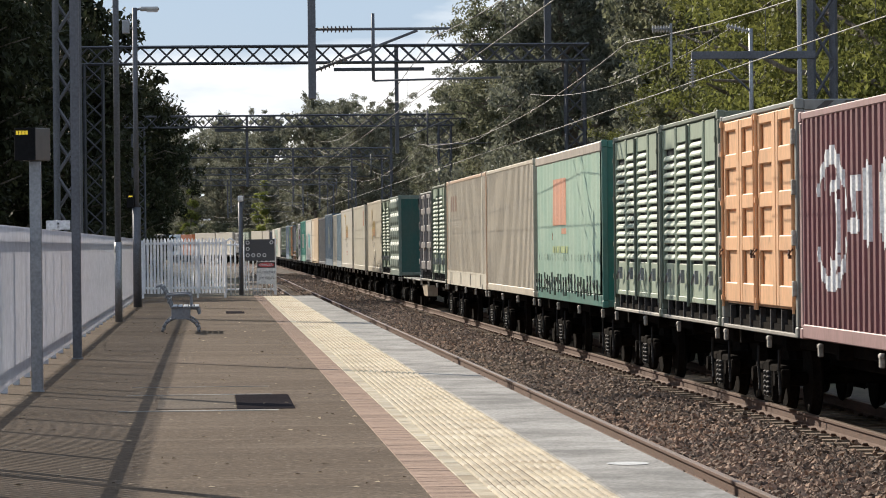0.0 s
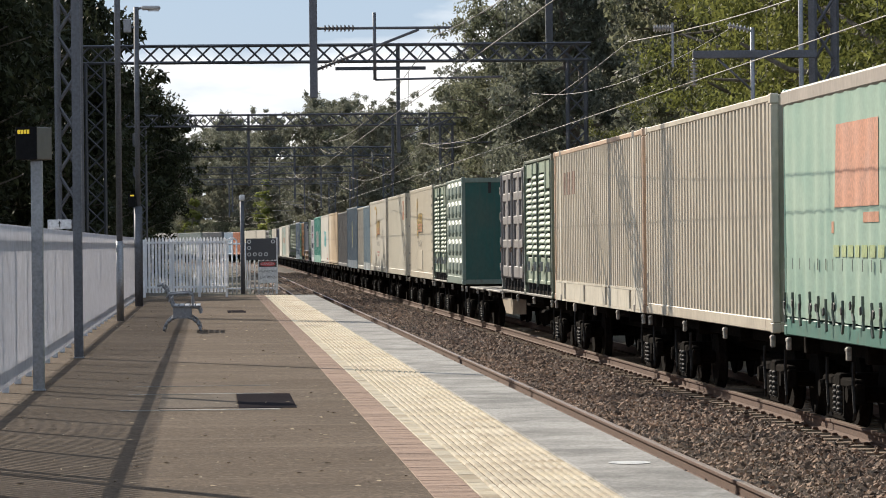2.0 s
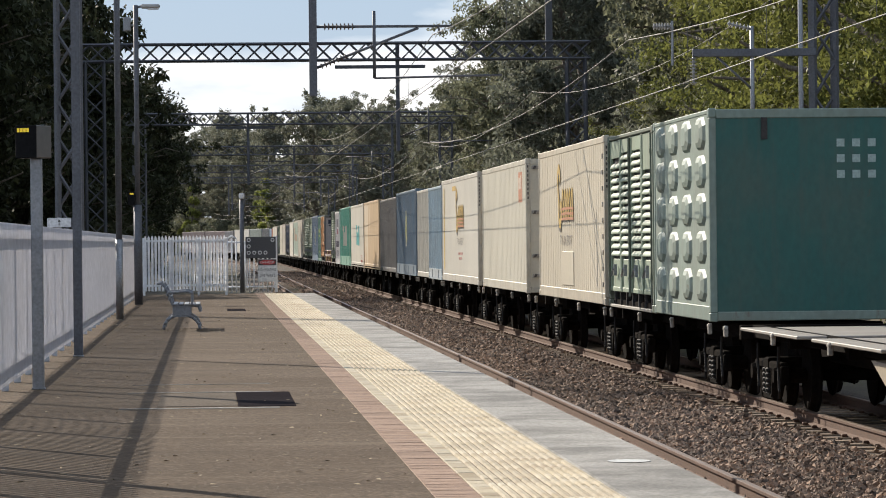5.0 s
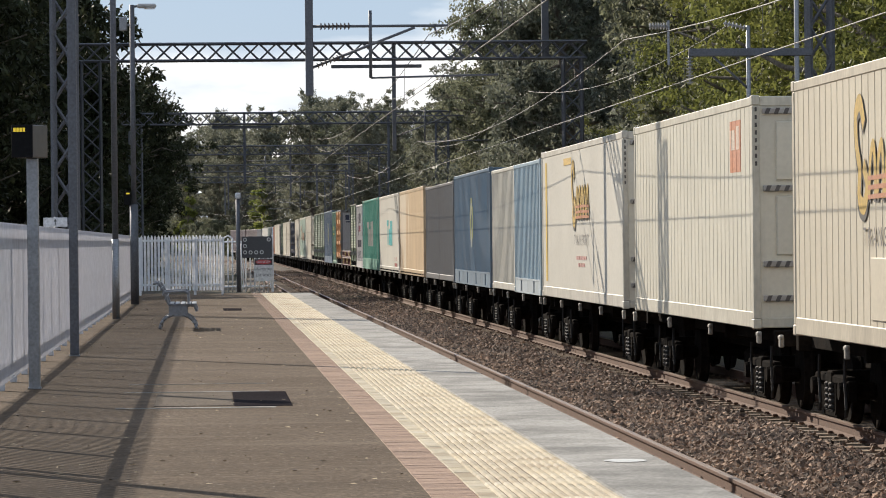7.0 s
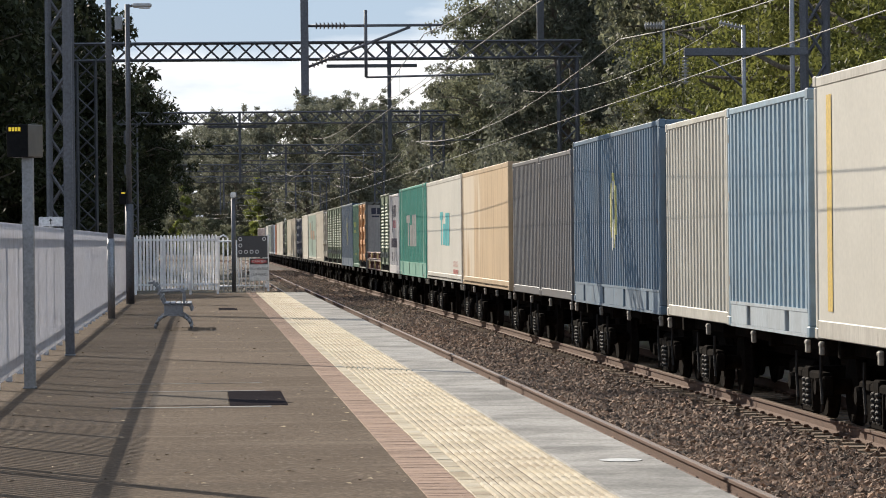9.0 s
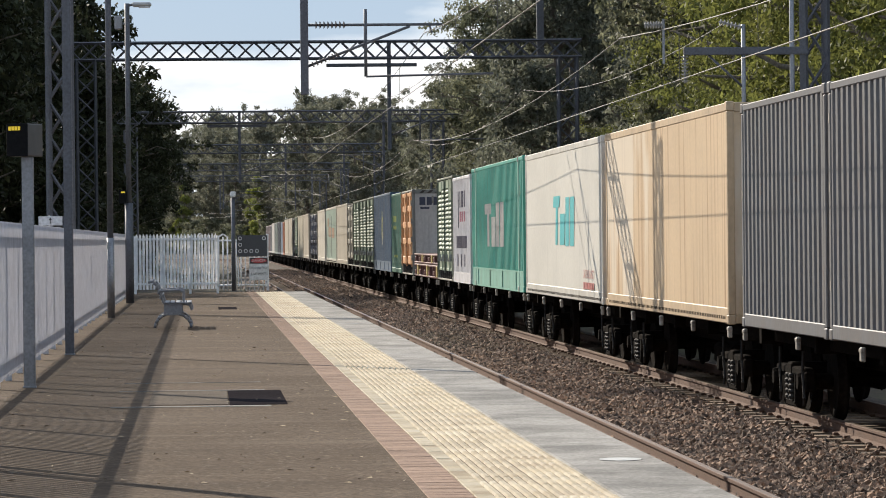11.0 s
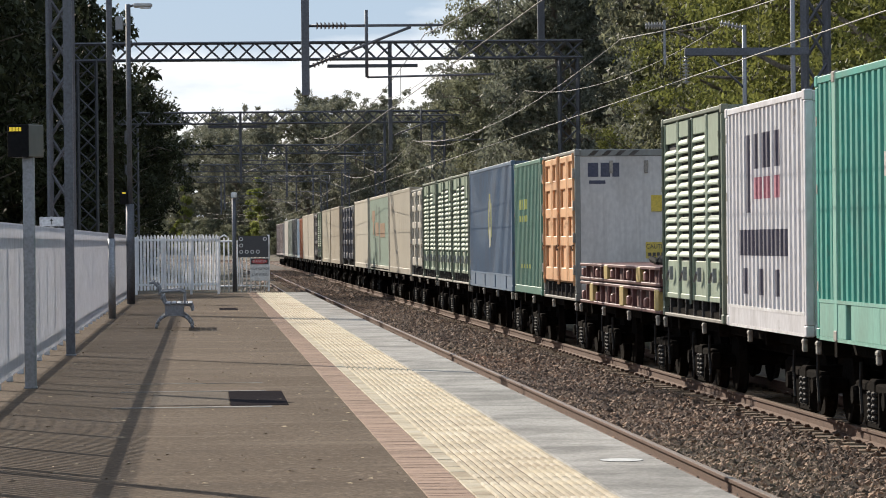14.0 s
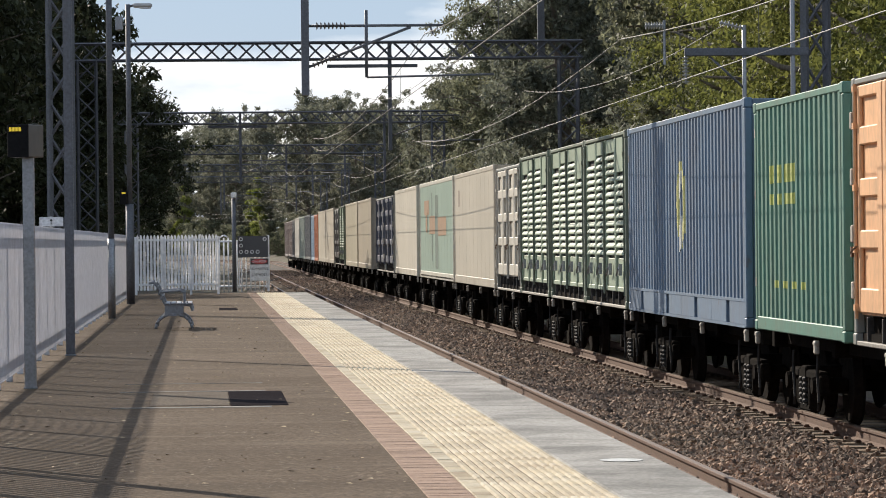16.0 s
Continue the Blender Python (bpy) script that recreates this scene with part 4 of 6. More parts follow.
def deco_swan(style, yc, bars):
    def deco(c):
        swan_emblem(c, yc, style)
        lettering("T R A N S P O R T", 0.26, flat_paint((0.16, 0.14, 0.13)), Matrix.Translation((-HALF - 0.004, yc - 0.1, 1.05)) @ SIDE_FACING, c, 1.15)
        if style == "reefer":
            bm = bmesh.new()
            bbox(bm, -HALF - 0.004, -HALF + 0.02, yc - 1.4, yc + 0.7, 0.26, 0.86, 0.006)
            part("access_panel", bm, smooth_paint((0.585, 0.52, 0.405), False), c, "plain cream access panel")
            for k in range(9):
                bm = bmesh.new()
                bbox(bm, -HALF - 0.006, -HALF + 0.02, -5.82, -5.72, 0.3 + 0.26 * k, 0.38 + 0.26 * k, 0.006)
                part("edge_plate", bm, CLEAT, c)
        if bars:
            bm = bmesh.new()
            for k in range(6):
                box(bm, -HALF + 0.004, -HALF + 0.009, yc - 0.9 + 0.3 * k, yc - 0.68 + 0.3 * k, 0.72, 0.78)
            for k in range(4):
                box(bm, -HALF + 0.004, -HALF + 0.009, yc - 0.6 + 0.3 * k, yc - 0.38 + 0.3 * k, 0.60, 0.66)
            tagged(part("writing_bars", bm, flat_paint((0.55, 0.3, 0.26)), c), kind="stuff")
    return deco


def deco_red_square(c):
    emblem(c, [(-5.05, -4.15, 1.85, 2.47)], "reefer", (0.52, 0.22, 0.12), "orange-red square emblem")
    emblem(c, [(-4.95, -4.72, 2.12, 2.4), (-4.6, -4.25, 2.12, 2.36)], "reefer", (0.62, 0.5, 0.4), "pale marks in the square", 0.008)


def deco_scribble(c):
    emblem(c, [(0.2, 2.8, 1.25, 1.75), (-4.5, -1.0, 1.2, 1.7), (3.0, 5.2, 1.8, 2.2), (3.8, 4.6, 1.3, 1.8)], "seams", (0.36, 0.22, 0.13), "brown painted scribbles", 0.008)
    emblem(c, [(-1.0, 0.2, 0.3, 2.3), (1.5, 1.8, 0.5, 2.4)], "seams", (0.13, 0.17, 0.14), "dark stains", 0.006)


def deco_frames(style, color, ys):
    def deco(c):
        emblem(c, [(y, y + 0.5, 1.9, 2.3) for y in ys], style, color, "small faded marking", 0.006)
    return deco


def deco_yellow_stripe(c):
    emblem(c, [(5.95, 6.25, 0.3, 2.5)], "flat", (0.62, 0.42, 0.08), "yellow vertical stripe", 0.008)
    emblem(c, [(1.2, 2.6, 2.38, 2.5)], "flat", (0.60, 0.40, 0.12), "", 0.008)


CREAM = (0.56, 0.49, 0.38)
TRAIN = [
    # start along the train, length, height, kind, colour, label, extras
    (28.2, 12.19, 2.44, "corrugated", (0.17, 0.05, 0.055), "maroon corrugated steel container with white block shapes", {"frame_color": (0.34, 0.2, 0.19), "deco": [deco_maroon]}),
    (40.6, 6.06, 2.6, "doors", (0.78, 0.43, 0.215), "pale orange side-door container with grey end wall", {}),
    (46.9, 6.06, 2.7, "louvres", (0.36, 0.46, 0.33), "faded green louvred ventilated container", {}),
    (53.1, 6.06, 2.7, "louvres", (0.36, 0.46, 0.33), "faded green louvred ventilated container", {}),
    (60.9, 12.19, 2.72, "curtain", (0.22, 0.42, 0.32), "green curtain-sided container with faded orange emblem", {}),
    (74.0, 12.4, 2.72, "corrugated", CREAM, "dusty cream corrugated steel container", {"end_color": (0.4, 0.35, 0.28)}),
    (86.8, 14.4, 2.72, "corrugated", CREAM, "dusty cream corrugated container with pale base rail", {"base": 0.36, "base_color": (0.66, 0.6, 0.48), "frame_color": (0.58, 0.40, 0.27), "deco": [deco_frames("corrugated", (0.44, 0.30, 0.22), (5.0, 4.2, 3.4))]}),
    (101.8, 6.06, 2.7, "louvres", (0.36, 0.46, 0.33), "faded green louvred ventilated container", {}),
    (108.0, 6.06, 2.6, "doors", (0.27, 0.25, 0.24), "weathered grey side-door container", {}),
    (127.1, 6.06, 2.72, "hex", (0.25, 0.31, 0.26), "pale green container with pressed bulges and teal end", {}),
    (133.3, 6.06, 2.7, "louvres", (0.36, 0.46, 0.33), "faded green louvred ventilated container", {}),
    (140.0, 12.2, 2.75, "reefer", (0.585, 0.52, 0.405), "cream refrigerated container with yellow emblem", {"deco": [deco_swan("reefer", 0.6, False)]}),
    (155.2, 12.2, 2.72, "reefer", (0.60, 0.56, 0.46), "white refrigerated container with orange-red square emblem", {"deco": [deco_red_square]}),
    (169.0, 14.0, 2.72, "flat", (0.60, 0.565, 0.49), "cream-white smooth container with yellow emblem", {"deco": [deco_swan("flat", -0.4, True), deco_yellow_stripe]}),
    (183.4, 6.06, 2.62, "corrugated", (0.26, 0.36, 0.43), "light blue corrugated steel container", {"base": 0.3, "base_color": (0.42, 0.47, 0.5)}),
    (189.5, 6.06, 2.62, "corrugated", (0.50, 0.48, 0.42), "dirty cream corrugated steel container", {}),
    (196.3, 12.2, 2.72, "corrugated", (0.075, 0.14, 0.21), "dark blue corrugated container with pale oval emblem", {"base": 0.34, "base_color": (0.16, 0.22, 0.28), "deco": [deco_oval]}),
    (209.0, 6.0, 2.62, "corrugated", (0.13, 0.13, 0.135), "dark grey corrugated steel container", {}),
    (215.2, 6.0, 2.62, "corrugated", (0.13, 0.13, 0.135), "dark grey corrugated steel container", {}),
    (222.4, 13.8, 2.7, "flat", (0.62, 0.46, 0.29), "tan smooth-sided container with rust-stained patches", {}),
    (236.8, 14.2, 2.7, "flat", (0.66, 0.63, 0.56), "white smooth container with teal block shapes", {"deco": [deco_teal_blocks]}),
    (251.6, 14.2, 2.72, "corrugated", (0.05, 0.32, 0.25), "green corrugated container with worn white shapes", {"base": 0.42, "base_color": (0.22, 0.45, 0.36), "deco": [deco_white_blocks]}),
    (266.5, 6.06, 2.62, "corrugated", (0.66, 0.64, 0.65), "white corrugated container with dark block shapes", {"base": 0.26, "base_color": (0.75, 0.73, 0.72), "deco": [deco_dark_bars]}),
    (272.9, 6.06, 2.7, "louvres", (0.36, 0.46, 0.33), "faded green louvred ventilated container", {}),
    (291.2, 6.06, 2.6, "doors", (0.78, 0.43, 0.215), "pale orange side-door container with grey end wall", {}),
    (297.8, 6.06, 2.6, "corrugated", (0.08, 0.20, 0.15), "dark green corrugated container with yellow shapes", {"deco": [deco_yellow_bars]}),
    (304.6, 12.2, 2.7, "corrugated", (0.105, 0.165, 0.245), "dark blue corrugated container with pale oval emblem", {"base": 0.34, "base_color": (0.13, 0.19, 0.27), "deco": [deco_oval]}),
    (317.2, 6.06, 2.7, "louvres", (0.36, 0.46, 0.33), "faded green louvred ventilated container", {}),
    (323.4, 6.06, 2.7, "louvres", (0.36, 0.46, 0.33), "faded green louvred ventilated container", {}),
    (330.0, 6.06, 2.7, "louvres", (0.36, 0.46, 0.33), "faded green louvred ventilated container", {}),
    (336.2, 6.06, 2.6, "doors", (0.56, 0.52, 0.44), "cream side-door container with dark recesses", {}),
    # seams boxes from here on: colours lowered, as shade on the far train
    (343.0, 13.0, 2.72, "seams", (0.504, 0.454, 0.37), "pinkish cream smooth-sided container", {"deco": [deco_frames("seams", (0.34, 0.27, 0.22), (4.6,))]}),
    (356.6, 14.6, 2.72, "seams", (0.302, 0.386, 0.319), "faded green container with brown scribbles", {"rail": (0.55, 0.52, 0.44), "deco": [deco_scribble]}),
    (373.0, 12.6, 2.72, "seams", (0.622, 0.571, 0.479), "off-white smooth-sided steel container", {}),
    (386.7, 6.06, 2.6, "doors", (0.12, 0.13, 0.17), "dark blue side-door container", {}),
    (393.0, 6.06, 2.6, "doors", (0.12, 0.13, 0.17), "dark blue side-door container", {}),
    (403.6, 12.2, 2.72, "seams", (0.437, 0.378, 0.294), "dull cream smooth-sided container", {}),
    (416.6, 12.6, 2.72, "seams", (0.47, 0.42, 0.319), "dull cream smooth-sided container", {}),
    (431.0, 6.06, 2.7, "louvres", (0.36, 0.46, 0.33), "faded green louvred ventilated container", {}),
    (437.3, 6.06, 2.6, "doors", (0.20, 0.19, 0.18), "dark grey side-door container", {}),
    (445.0, 11.8, 2.72, "seams", (0.504, 0.445, 0.353), "dull cream smooth-sided container", {}),
    (457.3, 12.2, 2.72, "seams", (0.504, 0.445, 0.353), "dull cream smooth-sided container", {}),
    (471.0, 6.06, 2.6, "corrugated", (0.50, 0.17, 0.07), "rust-orange corrugated steel container", {}),
    (477.4, 6.06, 2.6, "corrugated", (0.34, 0.44, 0.54), "light blue corrugated steel container", {}),
    (485.4, 12.2, 2.7, "corrugated", (0.10, 0.11, 0.12), "dark grey corrugated steel container", {}),
    (498.5, 12.2, 2.7, "corrugated", (0.30, 0.34, 0.30), "grey-green corrugated steel container", {}),
    (511.5, 12.2, 2.7, "seams", (0.504, 0.47, 0.42), "dusty white smooth-sided steel container", {}),
    (524.6, 6.06, 2.6, "corrugated", (0.22, 0.22, 0.23), "plain grey corrugated steel container", {}),
    (531.0, 12.2, 2.6, "corrugated", (0.26, 0.20, 0.19), "grey-brown corrugated steel container", {}),
    (544.0, 12.2, 2.6, "corrugated", (0.22, 0.17, 0.17), "grey-brown corrugated steel container", {}),
]

WAGONS = [(28.0, 46.8), (46.9, 59.4), (60.8, 73.3), (73.8, 86.5), (86.7, 101.5), (101.7, 126.2), (127.0, 139.6), (139.9, 153.6), (154.6, 168.0), (168.8, 183.1),
          (183.3, 195.8), (196.1, 208.7), (208.9, 221.5), (222.1, 236.5), (236.7, 251.2), (251.4, 266.2), (266.4, 279.2), (279.4, 290.9), (291.0, 304.2), (304.4, 317.0),
          (317.1, 329.7), (329.9, 342.6), (342.8, 356.3), (356.5, 371.6), (372.6, 386.0), (386.5, 399.6), (403.2, 416.2), (416.4, 430.2), (430.8, 443.8), (444.6, 457.0),
          (457.2, 470.2), (470.6, 484.4), (485.0, 498.2), (498.4, 511.2), (511.4, 524.3), (524.5, 543.6), (543.8, 556.6)]


def bogie_meshes():
    if "bogie" in CACHE:
        return CACHE["bogie"]
    frame_bm = bmesh.new()
    bbox(frame_bm, -0.95, 0.95, -0.16, 0.16, -0.56, -0.36, 0.02)
    side_bm = bmesh.new()
    for y0, y1, z0, z1 in ((-1.0, 1.0, -0.50, -0.40), (-1.08, -0.72, -0.66, -0.44), (0.72, 1.08, -0.66, -0.44), (-0.42, 0.42, -0.86, -0.78)):
        bbox(side_bm, -0.06, 0.06, y0, y1, z0, z1, 0.02)
    for s in (-1, 1):
        bar(side_bm, (0, s * 0.78, -0.52), (0, s * 0.36, -0.82), 0.1)
        bbox(side_bm, -0.05, 0.05, s * 0.26 - 0.035, s * 0.26 + 0.035, -0.8, -0.45, 0.01)
    wheel_bm = bmesh.new()
    for s in (-1, 1):
        disc_wheel(wheel_bm, (0, 0, 0), 0, [(s * 0.60, 0.40), (s * 0.54, 0.42), (s * 0.51, 0.45), (s * 0.48, 0.43)] if s > 0 else [(-0.48, 0.43), (-0.51, 0.45), (-0.54, 0.42), (-0.60, 0.40)], 24)
        disc_wheel(wheel_bm, (0, 0, 0), 0, sorted([(s * 0.95, 0.09), (s * 0.62, 0.09)]), 12)
    tube(wheel_bm, (-0.9, 0, 0), (0.9, 0, 0), 0.07, n=10)
    cap_bm = bmesh.new()
    disc_wheel(cap_bm, (0, 0, 0), 0, [(-0.03, 0.09), (0.0, 0.10), (0.03, 0.1)], 10)
    spring_bm = bmesh.new()
    coil = bmesh.new()
    disc_wheel(coil, (0, 0, 0), 0, [(-0.78, 0.04)] + [(-0.77 + 0.06 * k + d, r) for k in range(5) for d, r in ((0, 0.036), (0.015, 0.05), (0.035, 0.05), (0.05, 0.036))], 10)
    add(spring_bm, coil, Matrix.Rotation(radians(-90), 4, "Y"))
    shoe_bm = bmesh.new()
    pts = [(0, 0.02, -0.2), (0, 0.05, -0.45), (0, -0.03, -0.72), (0, 0.02, -0.8)]
    path_tube(shoe_bm, pts, 0.018, 5)
    # paler than the underframe, for the light that springs and hangers catch
    lit = surface("lit_steel", (0.022, 0.018, 0.015), rough=0.7, metal=0.2, vary=0.35, big=5, small=30, bump=0.2)
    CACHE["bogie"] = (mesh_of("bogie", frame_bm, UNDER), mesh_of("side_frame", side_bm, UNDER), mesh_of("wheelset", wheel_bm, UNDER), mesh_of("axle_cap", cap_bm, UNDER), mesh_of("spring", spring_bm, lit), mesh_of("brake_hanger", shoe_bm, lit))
    return CACHE["bogie"]


def build_wagon(q0, q1):
    L = q1 - q0
    w = thing("container_wagon", "dark grimy skeletal container wagon on two bogies", "railway wagon", "wagons of the train")
    h = L / 2
    for sx in (-1, 1):
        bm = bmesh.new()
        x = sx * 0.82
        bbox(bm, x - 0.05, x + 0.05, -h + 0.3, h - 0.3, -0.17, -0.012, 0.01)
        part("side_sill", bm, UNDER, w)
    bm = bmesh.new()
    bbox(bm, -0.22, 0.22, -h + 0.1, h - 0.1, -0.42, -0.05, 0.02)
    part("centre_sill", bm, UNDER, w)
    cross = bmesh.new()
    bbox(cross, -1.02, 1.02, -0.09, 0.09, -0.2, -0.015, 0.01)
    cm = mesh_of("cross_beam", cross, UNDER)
    n = max(3, round(L / 4))
    cleat = bmesh.new()
    bbox(cleat, -1.225, -1.175, -0.05, 0.05, -0.16, -0.02, 0.01)
    bbox(cleat, -1.23, -1.19, -0.07, 0.07, -0.07, -0.03, 0.008)
    km = CACHE.setdefault("cleat", None) or mesh_of("cleat", cleat, CLEAT)
    CACHE["cleat"] = km
    for i in range(n + 1):
        y = -h + 0.35 + (L - 0.7) * i / n
        part("cross_beam", cm, None, w, at=Matrix.Translation((0, y, 0)))
        part("cleat", km, None, w, at=Matrix.Translation((0, y, 0)))
    fm, sm, wm, am, pm, hm = bogie_meshes()
    for s in (-1, 1):
        b = part("bogie", fm, None, w, at=Matrix.Translation((0, s * (h - 2.05), 0)))
        for sx in (-1, 1):
            part("side_frame", sm, None, b, at=Matrix.Translation((sx * 0.88, 0, 0)))
            part("spring", pm, None, b, at=Matrix.Translation((sx * 0.93, -0.12, 0)))
            part("spring", pm, None, b, at=Matrix.Translation((sx * 0.93, 0.12, 0)))
            for sy in (-1, 1):
                part("axle_cap", am, None, b, at=Matrix.Translation((sx * 0.97, sy * 0.88, -0.55)))
        for sy in (-1, 1):
            part("wheelset", wm, None, b, at=Matrix.Translation((0, sy * 0.88, -0.55)))
        part("brake_hanger", hm, None, b, at=Matrix.Translation((-1.0, -1.35, 0)))
        part("brake_hanger", hm, None, b, at=Matrix.Translation((-0.98, 0.42, 0)))
    bm = bmesh.new()
    bbox(bm, -0.35, 0.3, -0.9, 0.9, -0.72, -0.42, 0.05)
    part("brake_reservoir", bm, UNDER, w)
    bm = bmesh.new()
    bbox(bm, -0.13, 0.13, -h - 0.35, -h + 0.2, -0.45, -0.2, 0.03)
    part("coupler", bm, UNDER, w)
    if L > 20:
        bm = bmesh.new()
        v = [bm.verts.new(p) for p in ((-1.05, -0.6, -0.18), (-1.05, 2.4, -0.16), (-1.05, 1.2, -0.50), (-1.05, -0.6, -0.50), (-0.75, -0.6, -0.18), (-0.75, 2.4, -0.16), (-0.75, 1.2, -0.50), (-0.75, -0.6, -0.50))]
        for f in ((0, 1, 2, 3), (7, 6, 5, 4), (0, 4, 5, 1), (1, 5, 6, 2), (2, 6, 7, 3), (3, 7, 4, 0)):
            bm.faces.new([v[k] for k in f])
        part("chute", bm, paint_of((0.45, 0.37, 0.27)), w, "beige tapered steel chute")
        for y0, y1 in ((1.0, 5.2), (6.2, 10.6)):
            bm = bmesh.new()
            bbox(bm, -1.2, 1.2, y0, y1, -0.05, -0.012, 0.008)
            part("deck_plate", bm, paint_of((0.30, 0.27, 0.23)), w, "worn pale deck plate")
    MOVERS.append((w, (q0 + q1) / 2, DECK))
    return w


def build_flat_rack():
    """Two folded flat racks stacked on the wagon, with yellow end posts."""
    maroon, yellow = paint_of((0.13, 0.045, 0.04)), paint_of((0.46, 0.33, 0.11))
    r = thing("folded_flat_rack", "maroon and yellow folded flat racks stacked on a wagon", "flat rack")
    L = 11.2
    h = L / 2
    for lvl, (z0, z1) in enumerate(((0.0, 0.36), (0.38, 0.66))):
        bm = bmesh.new()
        bbox(bm, -1.2, 1.2, -h, h, z1 - 0.05, z1, 0.01)
        bbox(bm, -1.2, 1.2, -h, h, z0, z0 + 0.05, 0.01)
        box(bm, -1.1, 1.1, -h + 0.1, h - 0.1, z0 + 0.05, z1 - 0.05)
        p = part("deck_frame", bm, maroon, r)
        for k in range(10):
            y = -h + (k + 0.5) * L / 10
            bm = bmesh.new()
            if (k + 2 * lvl) % 4 == 0:
                bbox(bm, -1.21, -1.13, y - 0.45, y + 0.05, z0 + 0.04, z1 - 0.02, 0.01)
                part("yellow_panel", bm, yellow, p)
            else:
                bbox(bm, -1.2, -1.13, y - 0.5, y - 0.42, z0 + 0.04, z1 - 0.04, 0.01)
                part("stanchion", bm, maroon, p)
            if k % 2:
                bm = bmesh.new()
                bbox(bm, -1.19, -1.12, y + 0.22, y + 0.42, z0 + 0.06, z0 + 0.2, 0.02)
                part("lashing_box", bm, paint_of((0.27, 0.12, 0.10)), p)
    bm = bmesh.new()
    pts = [Vector((-0.5 + 0.25 * math.sin(k), -3.0 + 0.45 * k, 0.70 + 0.05 * (k % 2))) for k in range(10)]
    path_tube(bm, pts, 0.05, 6)
    bbox(bm, -0.7, 0.9, -4.6, -1.0, 0.66, 0.78, 0.04)
    part("folded_tarp", bm, BLACK, r)
    MOVERS.append((r, 285.1, DECK))


def motions():
    for ob, q, z in MOVERS:
        rows = []
        steps = 16 if q > CURVE_Y - 10 else 8
        for i in range(steps + 1):
            t = 16 * i / steps
            p, a = along(q - travelled(t), FAR, z)
            rows.append((t, Matrix.Translation(p) @ Matrix.Rotation(a, 4, "Z")))
        walk(ob, rows)

# ---------------------------------------------------------------- trees
def leaf_cloud(rng, centres, radii, per, size, droop):
    """Small leaf blades in clumps round the given centres; from_pydata lists."""
    n = len(centres) * per
    c = np.repeat(np.array(centres), per, 0)
    r = np.repeat(np.array(radii), per)[:, None]
    d = rng.normal(size=(n, 3))
    d /= np.linalg.norm(d, axis=1)[:, None]
    p = c + d * r * (rng.random((n, 1)) ** 0.45) * np.array([1, 1, 0.75])
    a = rng.normal(size=(n, 3))
    a[:, 2] -= droop
    a /= np.linalg.norm(a, axis=1)[:, None]
    b = np.cross(a, rng.normal(size=(n, 3)))
    b /= np.linalg.norm(b, axis=1)[:, None]
    s = size * (0.6 + 0.8 * rng.random((n, 1)))
    v = np.stack([p - b * s * 0.05, p + a * s * 0.5 - b * s * 0.2, p + a * s, p + a * s * 0.5 + b * s * 0.2], 1)
    return v.reshape(-1, 3), np.arange(n * 4).reshape(-1, 4)


def limb(bm, p0, p1, r0, r1, rng, wob=0.06, k=3):
    pts = [p0 + (p1 - p0) * (i / k) + Vector(rng.normal(size=3)) * wob * (p1 - p0).length * (0 < i < k) for i in range(k + 1)]
    for i in range(k):
        a, b = r0 + (r1 - r0) * i / k, r0 + (r1 - r0) * (i + 1) / k
        tube(bm, pts[i], pts[i + 1], a, b, n=7, caps=False)
    return pts[-1]


def tree_meshes(seed, height, spread, bare, clumps, per, leaf, shape, leaf_m):
    """A trunk with limbs and a crown of leaf clumps at the limbs' ends."""
    rng = np.random.default_rng(seed)
    bm = bmesh.new()
    base = Vector((0, 0, -0.4))
    top = Vector((rng.normal() * 0.4, rng.normal() * 0.4, height * 0.9))
    r = height * 0.017 + 0.06
    axis = [base]
    for i in range(1, 7):
        axis.append(base.lerp(top, i / 6) + Vector((rng.normal() * 0.18, rng.normal() * 0.18, 0)))
    for i in range(6):
        tube(bm, axis[i], axis[i + 1], r * (1 - 0.14 * i), r * (1 - 0.14 * (i + 1)), n=9, caps=False)
    centres, radii = [], []
    limbs = max(8, clumps // 9)
    for i in range(limbs):
        u = bare + (1 - bare) * (i + rng.random()) / limbs
        z = u * height
        k = min(5, int(u * 0.98 * 6))
        start = axis[k].lerp(axis[k + 1], min(1, max(0, u / 0.9 * 6 - k)))
        ang = i * 2.4 + rng.random()
        v = (u - bare) / (1 - bare)
        if shape == "cone":
            reach = spread * (1.05 - v) ** 0.8
        elif shape == "round":
            reach = spread * math.sqrt(max(0.05, 1 - (1.7 * v - 0.75) ** 2 * 0.8))
        else:
            reach = spread * (0.55 + 0.45 * math.sin(v * 3.0 + 0.2)) * rng.uniform(0.7, 1.15)
        lift = (0.3, 1.0) if shape == "stack" else (0.05, 0.55)
        end = start + Vector((math.cos(ang) * reach, math.sin(ang) * reach, reach * rng.uniform(*lift)))
        limb(bm, start, end, r * 0.34 * (1.1 - v * 0.7), 0.03, rng)
        m = max(3, int(clumps / limbs))
        for j in range(m):
            w = rng.uniform(0.45, 1.05) if shape == "stack" else rng.uniform(0.35, 1.05)
            p = start.lerp(end, w) + Vector(rng.normal(size=3)) * (0.8 if shape == "stack" else reach * 0.16)
            centres.append(tuple(p))
            radii.append(rng.uniform(0.35, 0.75) * (0.5 + spread * 0.14))
    trunk = mesh_of("trunk", bm, BARK)
    v, f = leaf_cloud(rng, centres, radii, per, leaf, 0.8)
    me = bpy.data.meshes.new("crown")
    me.from_pydata(v.tolist(), [], f.tolist())
    me.materials.append(leaf_m)
    return trunk, me


